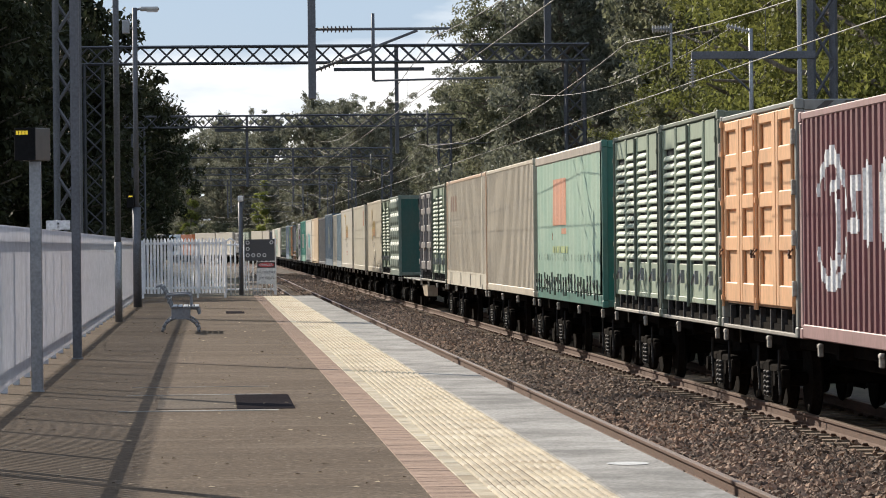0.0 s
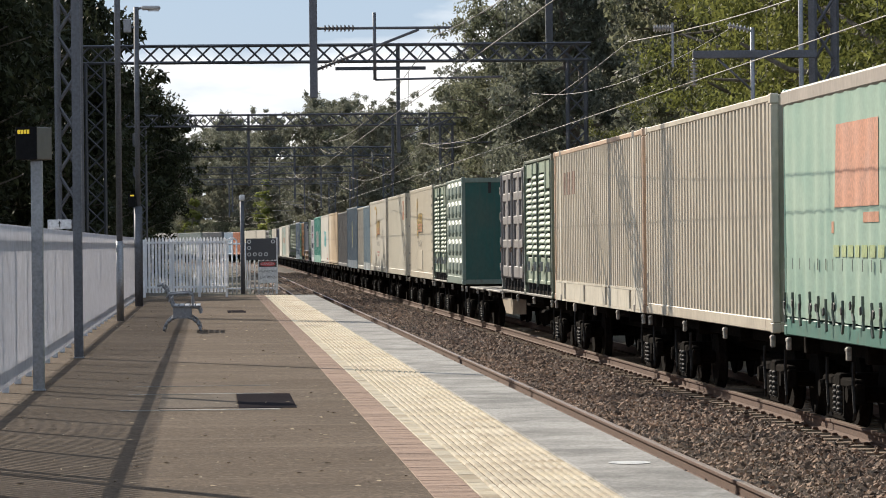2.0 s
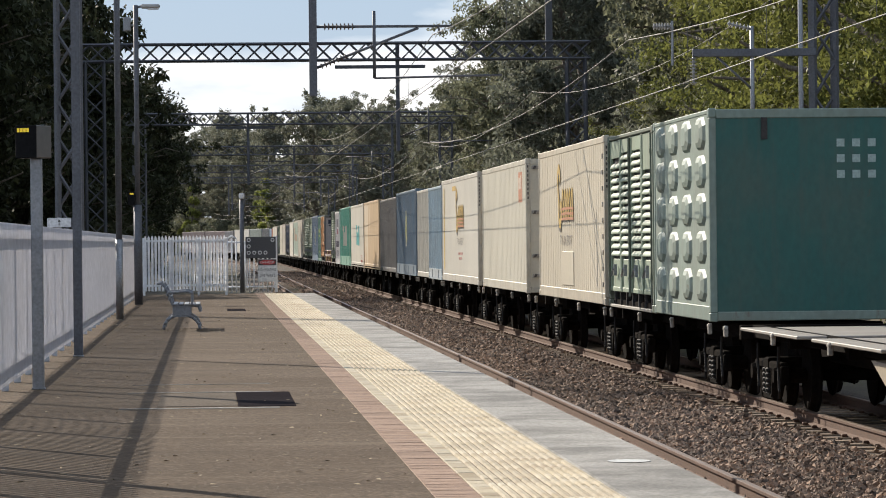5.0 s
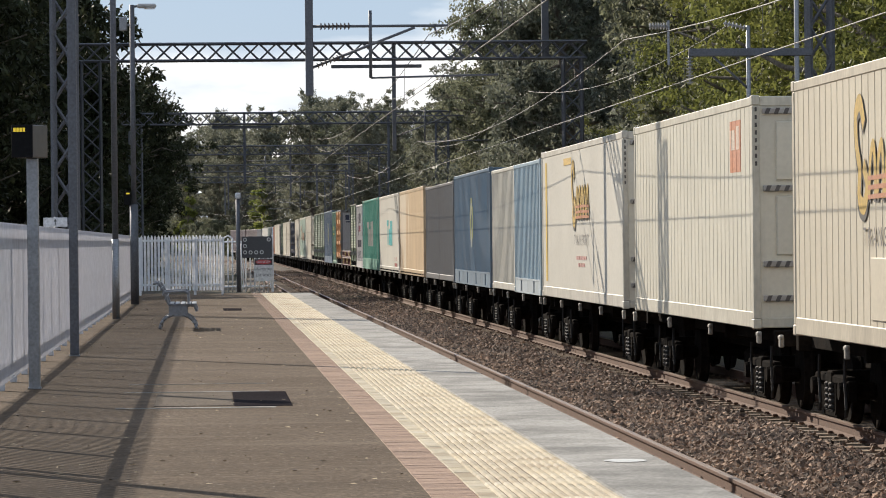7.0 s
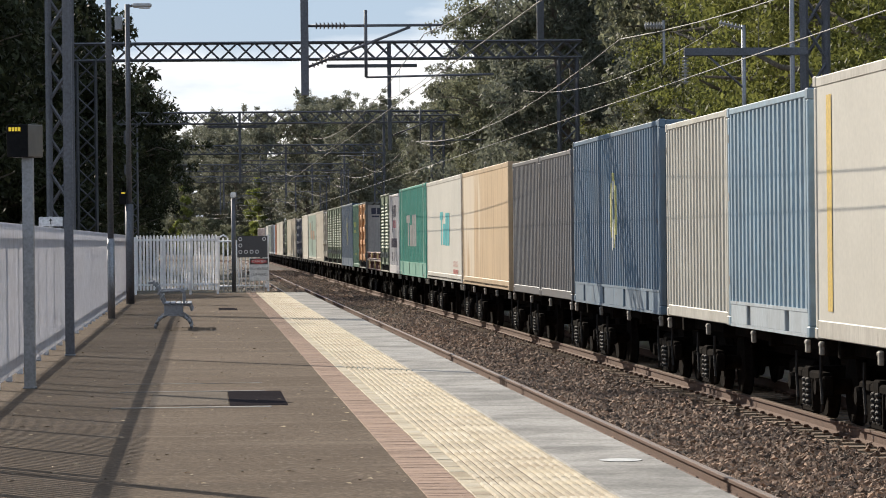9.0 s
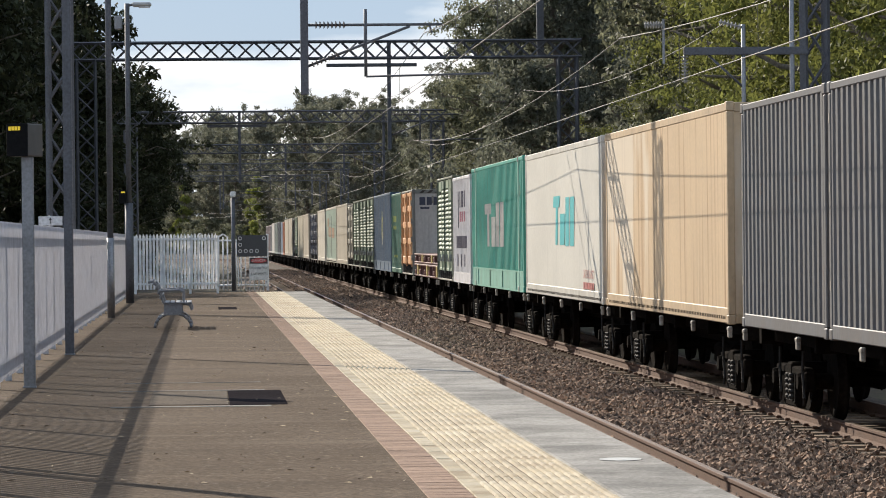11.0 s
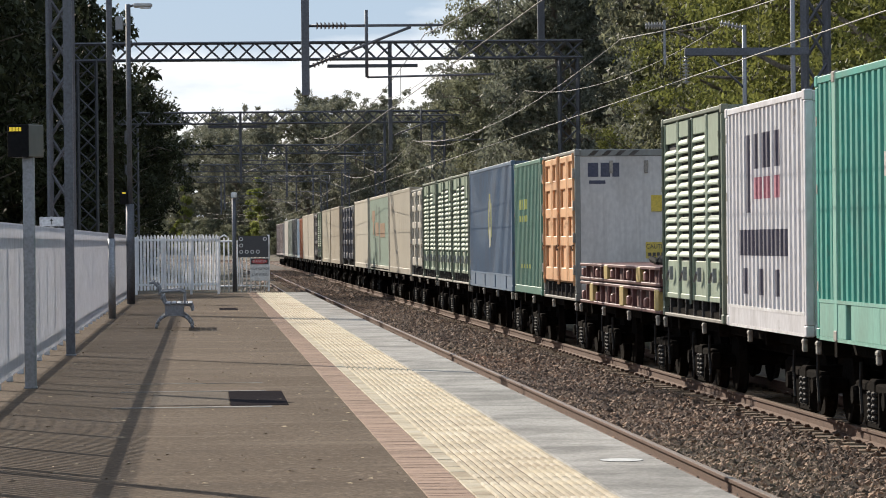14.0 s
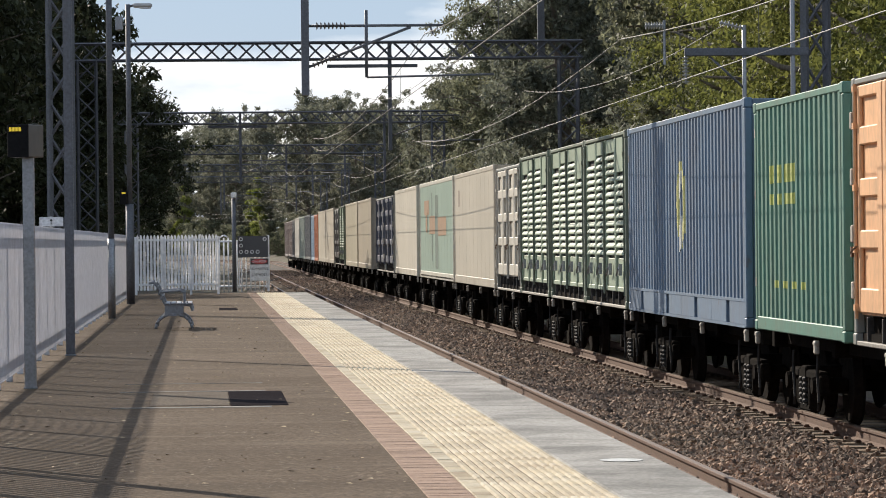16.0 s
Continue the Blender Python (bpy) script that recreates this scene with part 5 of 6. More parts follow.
def leaf_surface(name, color, second, see=0.35, shine=0.4):
    return surface(name, color, rough=0.55, vary=0.2, big=0.35, small=3, bump=0, second=second, amount=0.9, islands=0.45, see=see, spec=shine)


# darkened leaf: the shade of the trees' backlit side is in the colour
LEAF_SHADED = leaf_surface("shaded_gum_leaf", (0.046, 0.052, 0.026), (0.028, 0.033, 0.017), 0.18, 0.1)
LEAF_GUM = leaf_surface("gum_leaf", (0.20, 0.205, 0.135), (0.12, 0.13, 0.08), 0.55, 0.2)
# lighter and greyer leaf: the distance haze is put into its colour
LEAF_HAZED = leaf_surface("hazed_gum_leaf", (0.235, 0.235, 0.175), (0.14, 0.145, 0.10), 0.5, 0.25)
LEAF_GREEN = leaf_surface("bright_leaf", (0.185, 0.195, 0.055), (0.105, 0.12, 0.038), 0.54, 0.2)
LEAF_LIME = leaf_surface("lime_leaf", (0.25, 0.27, 0.07), (0.17, 0.20, 0.05), 0.55)
LEAF_BLUE = leaf_surface("she_oak_leaf", (0.20, 0.21, 0.16), (0.12, 0.13, 0.10), 0.5, 0.3)

TREE_KINDS = {}


def tree_kind(name, *a):
    TREE_KINDS[name] = tree_meshes(*a)


tree_kind("gum_tall", 11, 22, 4.6, 0.22, 420, 110, 0.27, "gum", LEAF_GUM)
tree_kind("gum_wide", 12, 18, 5.2, 0.20, 440, 110, 0.27, "round", LEAF_GUM)
tree_kind("dark_wide", 13, 13.5, 4.9, 0.03, 520, 75, 0.32, "round", LEAF_SHADED)
tree_kind("she_oak", 14, 20, 5.0, 0.08, 520, 110, 0.27, "cone", LEAF_BLUE)
tree_kind("bright", 15, 16, 4.2, 0.05, 420, 200, 0.145, "round", LEAF_GREEN)
tree_kind("bright_tall", 16, 22, 4.6, 0.10, 480, 200, 0.145, "gum", LEAF_GREEN)
tree_kind("gum_slim", 21, 21, 3.3, 0.16, 330, 80, 0.34, "stack", LEAF_HAZED)
tree_kind("gum_leaning", 22, 19, 3.9, 0.14, 330, 80, 0.34, "stack", LEAF_HAZED)
tree_kind("gum_twin", 23, 23, 3.6, 0.20, 330, 80, 0.34, "stack", LEAF_HAZED)
tree_kind("sapling", 24, 11, 1.7, 0.04, 150, 100, 0.26, "cone", LEAF_LIME)
tree_kind("shrub", 17, 5, 2.6, 0.02, 160, 80, 0.24, "round", LEAF_GUM)

TREE_LABELS = {
    "gum_tall": ("tall grey-green gum tree with an open crown", "tree"),
    "gum_wide": ("wide-crowned olive-green gum tree beside the line", "tree"),
    "dark_wide": ("wide dark dense tree standing in shade", "tree"),
    "she_oak": ("broad conical dark grey-green tree", "tree"),
    "bright": ("round leafy sunlit yellow-green tree", "tree"),
    "bright_tall": ("tall leafy sunlit yellow-green tree", "tree"),
    "gum_slim": ("slender grey-green gum tree with pale limbs", "tree"),
    "gum_leaning": ("leaning grey-green gum tree with separate leaf clumps", "tree"),
    "gum_twin": ("tall grey-green gum tree with an uneven tiered crown", "tree"),
    "sapling": ("narrow sunlit yellow-green young tree", "tree"),
    "shrub": ("low leafy olive-green shrub", "shrub"),
}
ROOTS = {}


def plant(kind, x, y, z=-0.6, scale=1.0, turn=0.0):
    label, cat = TREE_LABELS[kind]
    m = pose(x, y, z, 0, 0, turn)
    if kind not in ROOTS:
        t = thing("tree" if cat == "tree" else "shrub", label, cat, "trees along the line")
        part("trunk", TREE_KINDS[kind][0], None, t)
        part("crown", TREE_KINDS[kind][1], None, t)
        ROOTS[kind] = t
        t.matrix_basis = m @ Matrix.Diagonal((scale, scale, scale, 1))
        return t
    c = copy_thing(ROOTS[kind], m)
    c.scale = (scale, scale, scale)
    return c


def build_trees():
    rng = random.Random(8)
    # dark stand beyond the fence, its backlit shade put into the leaf colour
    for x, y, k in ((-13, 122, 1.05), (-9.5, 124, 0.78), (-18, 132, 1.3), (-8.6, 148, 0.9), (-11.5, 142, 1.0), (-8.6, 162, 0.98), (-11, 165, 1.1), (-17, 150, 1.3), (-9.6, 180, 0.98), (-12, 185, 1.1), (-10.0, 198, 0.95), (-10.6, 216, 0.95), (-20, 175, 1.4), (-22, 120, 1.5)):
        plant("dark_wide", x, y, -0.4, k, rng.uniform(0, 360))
    # sunlit stand behind the train
    for kind, x, y, s in (("bright_tall", 16.5, 70, 1.0), ("bright", 15.2, 78, 1.05), ("bright_tall", 18, 84, 1.05), ("gum_tall", 20, 96, 1.1), ("bright_tall", 16.2, 100, 0.95), ("bright", 19.4, 112, 1.15), ("gum_tall", 21.5, 120, 1.1), ("bright_tall", 20.2, 128, 0.9), ("gum_tall", 19.4, 140, 1.0), ("bright", 16.6, 92, 1.0), ("bright_tall", 24, 110, 1.2), ("gum_wide", 25, 135, 1.2), ("bright_tall", 21, 75, 1.1), ("gum_tall", 26, 90, 1.25), ("bright", 18.2, 150, 0.55)):
        plant(kind, x, y, -0.6, s, rng.uniform(0, 360))
    for kind, x, y, s in (("she_oak", 16.2, 168, 0.92), ("she_oak", 18.6, 186, 1.0), ("she_oak", 22, 176, 1.05), ("gum_tall", 24, 160, 1.05), ("gum_tall", 21.5, 152, 1.0), ("gum_wide", 17.5, 205, 0.85), ("she_oak", 20, 150, 0.9), ("gum_tall", 28, 180, 1.2), ("gum_wide", 27, 205, 1.1)):
        plant(kind, x, y, -0.6, s, rng.uniform(0, 360))
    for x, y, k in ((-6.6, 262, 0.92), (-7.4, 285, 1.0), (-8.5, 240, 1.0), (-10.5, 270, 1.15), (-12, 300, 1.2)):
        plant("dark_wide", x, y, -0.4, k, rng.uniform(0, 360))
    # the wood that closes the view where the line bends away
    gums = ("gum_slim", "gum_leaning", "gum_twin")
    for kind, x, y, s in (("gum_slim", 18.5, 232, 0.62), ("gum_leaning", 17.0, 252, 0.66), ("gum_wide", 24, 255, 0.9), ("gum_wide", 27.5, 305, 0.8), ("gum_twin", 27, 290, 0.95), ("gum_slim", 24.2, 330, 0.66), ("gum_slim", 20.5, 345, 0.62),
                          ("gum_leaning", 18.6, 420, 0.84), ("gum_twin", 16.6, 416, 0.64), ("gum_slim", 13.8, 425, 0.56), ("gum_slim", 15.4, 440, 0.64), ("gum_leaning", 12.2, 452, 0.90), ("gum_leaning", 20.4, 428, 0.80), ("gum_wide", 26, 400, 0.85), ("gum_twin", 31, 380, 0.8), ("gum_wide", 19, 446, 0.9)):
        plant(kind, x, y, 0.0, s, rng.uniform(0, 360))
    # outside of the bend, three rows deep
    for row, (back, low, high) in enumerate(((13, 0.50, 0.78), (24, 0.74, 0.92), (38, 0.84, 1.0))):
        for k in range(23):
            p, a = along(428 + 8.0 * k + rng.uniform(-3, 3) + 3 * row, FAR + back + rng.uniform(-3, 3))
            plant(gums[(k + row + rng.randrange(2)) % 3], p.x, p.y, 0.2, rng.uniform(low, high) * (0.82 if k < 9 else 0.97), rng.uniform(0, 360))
    for k in range(40):
        p, a = along(436 + 4.3 * k, FAR + 9.0 + rng.uniform(-1.0, 2.5))
        plant("shrub", p.x, p.y, -0.3, rng.uniform(0.45, 0.95), rng.uniform(0, 360))
    for q, s in ((474, 0.95), (478, 0.8), (508, 0.9), (512, 0.7)):
        p, a = along(q, FAR + 9.5)
        plant("sapling", p.x, p.y, -0.3, s, rng.uniform(0, 360))
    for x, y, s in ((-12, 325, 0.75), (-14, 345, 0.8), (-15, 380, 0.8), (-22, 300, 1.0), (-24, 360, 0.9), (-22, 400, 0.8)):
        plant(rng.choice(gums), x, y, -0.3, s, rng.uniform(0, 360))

# ---------------------------------------------------------------- platform surface
def strip_pieces(parent, name, me, xs, y0, y1, step, near, material):
    """Pieces laid in rows along the platform: near ones singly, the rest joined."""
    n = int((y1 - y0) / step)
    rest_v, rest_f = [], []
    base_v = [tuple(v.co) for v in me.vertices]
    base_f = [tuple(p.vertices) for p in me.polygons]
    rng = random.Random(5)
    for i in range(n):
        y = y0 + (i + 0.5) * step
        for x in xs:
            z = rng.uniform(-0.0015, 0.0015)
            if i < near:
                part(name, me, None, parent, at=pose(x, y, z, 0, 0, rng.uniform(-0.2, 0.2) if name == "paver" else 0))
            else:
                k = len(rest_v)
                rest_v += [(a + x, b + y, c + z) for a, b, c in base_v]
                rest_f += [tuple(j + k for j in f) for f in base_f]
    m2 = bpy.data.meshes.new("laid_" + name + "s")
    m2.from_pydata(rest_v, [], rest_f)
    for q in (material if isinstance(material, list) else [material]):
        m2.materials.append(q)
    m2.polygons.foreach_set("material_index", (np.array([p.material_index for p in me.polygons], dtype=np.int32)[None].repeat(len(rest_f) // len(base_f), 0)).ravel())
    ob = new("laid_" + name + "s", m2)
    ob.parent = parent
    tagged(ob, kind="stuff")


def build_platform():
    slab = bmesh.new()
    box(slab, -2.6, 1.06, -12, 93.4, -1.3, 0)
    solid("platform", slab, ASPHALT, "worn brown-grey asphalt platform surface", "platform", kind="structure")
    body = bmesh.new()
    box(body, 1.06, EDGE - 0.06, -12, 93.4, -1.3, -0.045)
    edge = solid("platform_edge", body, CONCRETE, "concrete platform edge with cream ribbed warning tiles", "platform", kind="structure")
    bm = bmesh.new()
    bbox(bm, -0.113, 0.113, -0.056, 0.056, -0.045, 0.001, 0.004)
    strip_pieces(edge, "paver", mesh_of("paver", bm, PAVER), [1.175], 15, 93.3, 0.115, 290, PAVER)
    bm = bmesh.new()
    bbox(bm, -0.046, 0.046, -0.113, 0.113, -0.045, 0.002, 0.004)
    strip_pieces(edge, "border_tile", mesh_of("border_tile", bm, TACTILE), [1.337], 15, 93.3, 0.23, 180, TACTILE)
    bm = bmesh.new()
    box(bm, -0.1455, 0.1455, -0.149, 0.149, -0.045, -0.008)
    for f in bm.faces:
        f.material_index = 1
    for i in range(6):
        x = -0.1455 + 0.0485 * (i + 0.5)
        a = [(x - 0.018, -0.149, -0.008), (x - 0.011, -0.149, 0.004), (x + 0.011, -0.149, 0.004), (x + 0.018, -0.149, -0.008)]
        b = [(p[0], -p[1], p[2]) for p in a]
        va, vb = [bm.verts.new(p) for p in a], [bm.verts.new(p) for p in b]
        for j in range(3):
            bm.faces.new((va[j], va[j + 1], vb[j + 1], vb[j]))
        bm.faces.new(va)
        bm.faces.new(vb)
    strip_pieces(edge, "warning_tile", mesh_of("warning_tile", bm, [TACTILE, GROOVE]), [1.5295, 1.8235], 15, 93.3, 0.3, 150, [TACTILE, GROOVE])
    bm = bmesh.new()
    bbox(bm, -0.273, 0.273, -6.497, 6.497, -0.17, 0.0, 0.008)
    strip_pieces(edge, "coping_slab", mesh_of("coping_slab", bm, CONCRETE), [EDGE - 0.273], 15, 93.3, 13.0, 60, CONCRETE)
    bm = bmesh.new()
    bbox(bm, 1.06, EDGE, -12, 14.98, -0.044, 0.0, 0.008)
    part("plain_strip", bm, CONCRETE, edge)
    # painted oval on the coping
    bm = bmesh.new()
    v = [bm.verts.new((2.30 + 0.12 * math.cos(k * math.pi / 12), 20.9 + 0.15 * math.sin(k * math.pi / 12), 0.004)) for k in range(24)]
    bm.faces.new(v)
    part("painted_mark", bm, flat_paint((0.58, 0.57, 0.54)), edge, "white painted oval mark")
    # covers let into the asphalt
    for x0, x1, y0, y1 in ((0.19, 0.63, 28.6, 31.3), (0.28, 0.62, 69.3, 71.6)):
        bm = bmesh.new()
        bbox(bm, x0, x1, y0, y1, -0.02, 0.006, 0.004)
        c = solid("pit_cover", bm, surface("dark_cover", (0.034, 0.03, 0.032), spec=0.0, rough=0.85, vary=0.3, bump=0.2), "dark service pit cover let into the asphalt", "pit cover", "platform pit covers")
    bm = bmesh.new()
    bbox(bm, -0.42, 0.185, 28.7, 31.2, -0.02, 0.005, 0.003)
    solid("patch", bm, surface("old_patch", (0.15, 0.122, 0.097), rough=0.95, vary=0.4, big=1.5, small=35, bump=0.4, spec=0.05), "pale grey repair patch beside the pit cover", "patch", kind="structure")
    for y, k in ((28.35, 0.10), (31.4, 0.07), (33.2, 0.03)):
        bm = bmesh.new()
        box(bm, -0.7, 0.5, y, y + k, -0.01, 0.004)
        solid("joint_strip", bm, CONCRETE, "pale sealed joint across the asphalt platform", "joint", "platform joints", kind="structure")
    # dry leaves and grit
    rng = np.random.default_rng(2)
    vs, fs = [], []
    for i in range(480):
        x, y = rng.uniform(-1.6, 1.05), 15 + 75 * rng.random() ** 1.3
        s, a = rng.uniform(0.008, 0.03), rng.uniform(0, 6.28)
        for dx, dy, dz in ((-1, 0, 0.002), (0, -0.45, 0.008), (1, 0, 0.004), (0, 0.45, 0.003)):
            vs.append((x + s * (dx * math.cos(a) - dy * math.sin(a)), y + s * (dx * math.sin(a) + dy * math.cos(a)), 0.002 + dz))
        fs.append(tuple(range(4 * i, 4 * i + 4)))
    me = bpy.data.meshes.new("dry_leaves")
    me.from_pydata(vs, [], fs)
    me.materials.append(surface("dry_leaf", (0.36, 0.27, 0.16), rough=0.8, vary=0.3, bump=0, islands=0.6))
    tagged(new("dry_leaves", me), "dry fallen leaves and grit on the asphalt", "leaves", kind="stuff")


def build_sleepers(track, centre):
    bm = bmesh.new()
    bbox(bm, -1.07, 1.07, -0.11, 0.11, -0.2, 0.0, 0.015)
    me = mesh_of("sleeper", bm, SLEEPER)
    clip = bmesh.new()
    for s in (-1, 1):
        bbox(clip, s * 0.5685 - 0.13, s * 0.5685 - 0.07, -0.04, 0.04, 0.0, 0.032, 0.008)
        bbox(clip, s * 0.5685 + 0.07, s * 0.5685 + 0.13, -0.04, 0.04, 0.0, 0.032, 0.008)
    cm = mesh_of("rail_clip", clip, RUST)
    for i in range(290):
        p = part("sleeper", me, None, track, at=Matrix.Translation((centre, 15 + 0.685 * i, RAIL - 0.151)))
        if i < 150:
            part("rail_clip", cm, None, p)


# ---------------------------------------------------------------- platform things
def build_bench():
    b = thing("bench", "grey cast-metal slatted bench with curved arms and arched legs", "bench", at=pose(-0.44, 54.0, 0))
    end = bmesh.new()
    arch = [Vector((0.26 * math.cos(a) + 0.01, 0, 0.02 + 0.21 * math.sin(a))) for a in [math.pi * k / 10 for k in range(11)]]
    for p, q in zip(arch, arch[1:]):
        tube(end, p, q, 0.022, n=8)
    for pts, r in (([(-0.12, 0, 0.37), (-0.15, 0, 0.45), (-0.22, 0, 0.62), (-0.27, 0, 0.68), (-0.34, 0, 0.67)], 0.020),
                   ([(-0.12, 0, 0.37), (0.0, 0, 0.34), (0.18, 0, 0.36), (0.25, 0, 0.35), (0.28, 0, 0.27)], 0.022),
                   ([(-0.18, 0, 0.54), (0.10, 0, 0.56), (0.16, 0, 0.53), (0.16, 0, 0.36)], 0.018)):
        path_tube(end, [Vector(p) for p in pts], r, 8)
    t = bmesh.new()
    box(t, -0.12, 0.14, -0.018, 0.018, 0.2, 0.35)
    add(end, t)
    me = mesh_of("end_frame", end, surface("bench_grey", (0.22, 0.225, 0.24), rough=0.65, metal=0.1, vary=0.2, big=4, small=30, bump=0.1))
    for y in (0, 1.8):
        part("end_frame", me, None, b, at=Matrix.Translation((0, y, 0)))
    slat = bmesh.new()
    bbox(slat, -0.03, 0.03, -0.05, 1.85, -0.008, 0.008, 0.004)
    sm = mesh_of("slat", slat, GALV)
    for k in range(5):
        part("slat", sm, None, b, at=pose(-0.08 + 0.08 * k, 0, 0.375))
    for k in range(4):
        part("slat", sm, None, b, at=pose(-0.165 - 0.032 * k, 0, 0.46 + 0.066 * k, 0, -66, 0))


def build_poles():
    # display post
    p = thing("display_post", "grey steel post with a dark display box on top", "display", at=pose(-1.49, 32.6, 0))
    bm = bmesh.new()
    bbox(bm, -0.05, 0.05, -0.05, 0.05, 0, 1.98, 0.008)
    part("post", bm, GALV, p)
    bm = bmesh.new()
    bbox(bm, -0.058, 0.058, -0.058, 0.058, 0, 0.015, 0.003)
    part("foot_plate", bm, GALV, p)
    turn = Matrix.Translation((-0.02, 0, 1.98)) @ Matrix.Rotation(radians(-25), 4, "Z")
    bm = bmesh.new()
    bbox(bm, -0.10, 0.10, -0.14, 0.14, 0, 0.28, 0.008)
    case = part("case", bm, paint_of((0.075, 0.07, 0.06)), p, "weathered grey metal case", at=turn)
    bm = bmesh.new()
    bbox(bm, -0.1, 0.1, -0.15, -0.135, 0.0, 0.28, 0.004)
    scr = part("screen", bm, BLACK, case, "black screen")
    glow = surface("yellow_display", (0.5, 0.38, 0.02), rough=0.5, vary=0.1, bump=0)
    glow.node_tree.nodes["Principled BSDF"].inputs["Emission Color"].default_value = (1.0, 0.7, 0.05, 1)
    glow.node_tree.nodes["Principled BSDF"].inputs["Emission Strength"].default_value = 0.35
    for k in range(4):
        bm = bmesh.new()
        box(bm, -0.078 + 0.03 * k, -0.056 + 0.03 * k, -0.155, -0.151, 0.222, 0.256)
        part("display_digit", bm, glow, case)
    # plain square pole
    p = thing("square_pole", "tall grey square steel pole beside the fence", "pole", "platform poles", at=pose(-1.48, 42.1, 0))
    bm = bmesh.new()
    bbox(bm, -0.05, 0.05, -0.05, 0.05, 0.015, 8.6, 0.008)
    part("shaft", bm, MASTGREY, p)
    bm = bmesh.new()
    bbox(bm, -0.058, 0.058, -0.058, 0.058, 0, 0.016, 0.004)
    part("foot_plate", bm, GALV, p)
    # unseen copy, added to cast a shadow line over the near asphalt
    copy_thing(p, pose(-1.5, 21.3, 0))
    # round pole with a bright lower sleeve
    p = thing("round_pole", "tall grey round pole with a galvanised sleeve", "pole", "platform poles", at=pose(-1.52, 62.8, 0))
    bm = bmesh.new()
    tube(bm, (0, 0, 1.3), (0, 0, 8.5), 0.05, n=12)
    part("shaft", bm, MASTGREY, p)
    bm = bmesh.new()
    tube(bm, (0, 0, 0), (0, 0, 1.32), 0.062, n=12)
    part("sleeve", bm, GALV, p, "bright galvanised sleeve")
    # street lamp
    p = thing("street_lamp", "grey platform lamp with a short arm and flat luminaire", "street lamp", at=pose(-1.5, 78, 0))
    bm = bmesh.new()
    tube(bm, (0, 0, 0), (0, 0, 2.05), 0.085, n=12)
    part("base_shaft", bm, MASTGREY, p)
    bm = bmesh.new()
    tube(bm, (0, 0, 2.0), (0, 0, 6.15), 0.052, n=12)
    part("shaft", bm, MASTGREY, p)
    bm = bmesh.new()
    tube(bm, (0, 0, 6.1), (0.16, 0, 6.14), 0.025, n=8)
    part("arm", bm, MASTGREY, p)
    bm = bmesh.new()
    bbox(bm, 0.1, 0.5, -0.08, 0.08, 6.08, 6.17, 0.03)
    lum = part("luminaire", bm, paint_of((0.45, 0.45, 0.45)), p, "pale grey luminaire")
    bm = bmesh.new()
    bbox(bm, 0.24, 0.47, -0.06, 0.06, 6.06, 6.085, 0.008)
    part("lens", bm, flat_paint((0.75, 0.76, 0.78)), lum)
    bm = bmesh.new()
    bbox(bm, -0.26, -0.1, -0.08, 0.08, 5.62, 5.9, 0.015)
    bbox(bm, -0.1, 0.0, -0.02, 0.02, 5.72, 5.76, 0.004)
    part("loudspeaker", bm, GALV, p, "grey horn loudspeaker box")
    bm = bmesh.new()
    bbox(bm, -0.2, -0.06, -0.12, 0.05, 2.04, 2.32, 0.01)
    d = part("display_box", bm, BLACK, p, "small black display box")
    bm = bmesh.new()
    box(bm, -0.16, -0.08, -0.126, -0.121, 2.26, 2.29)
    part("display_digit", bm, glow, d)
    # camera pole at the platform end
    p = thing("camera_pole", "slim grey pole with a small white camera dome", "pole", "platform poles", at=pose(0.77, 95.2, 0))
    bm = bmesh.new()
    tube(bm, (0, 0, 0), (0, 0, 2.35), 0.055, n=12)
    part("shaft", bm, MASTGREY, p)
    bm = bmesh.new()
    bbox(bm, -0.07, 0.07, -0.12, 0.07, 2.35, 2.5, 0.03)
    part("camera_dome", bm, flat_paint((0.72, 0.72, 0.72)), p)
    # direction sign behind the fence
    p = thing("direction_sign", "small white sign with a dark arrow on a post", "sign", at=pose(-2.3, 57.7, 0))
    bm = bmesh.new()
    tube(bm, (0, 0, -0.3), (0, 0, 1.66), 0.025, n=8)
    part("post", bm, GALV, p)
    bm = bmesh.new()
    bbox(bm, -0.18, 0.18, -0.04, -0.025, 1.51, 1.65, 0.003)
    pl = part("plate", bm, flat_paint((0.72, 0.72, 0.74)), p)
    bm = bmesh.new()
    box(bm, -0.006, 0.006, -0.046, -0.042, 1.54, 1.60)
    v = [bm.verts.new(q) for q in ((-0.025, -0.046, 1.59), (0.025, -0.046, 1.59), (0, -0.046, 1.63))]
    bm.faces.new(v)
    part("arrow", bm, flat_paint((0.05, 0.05, 0.05)), pl)


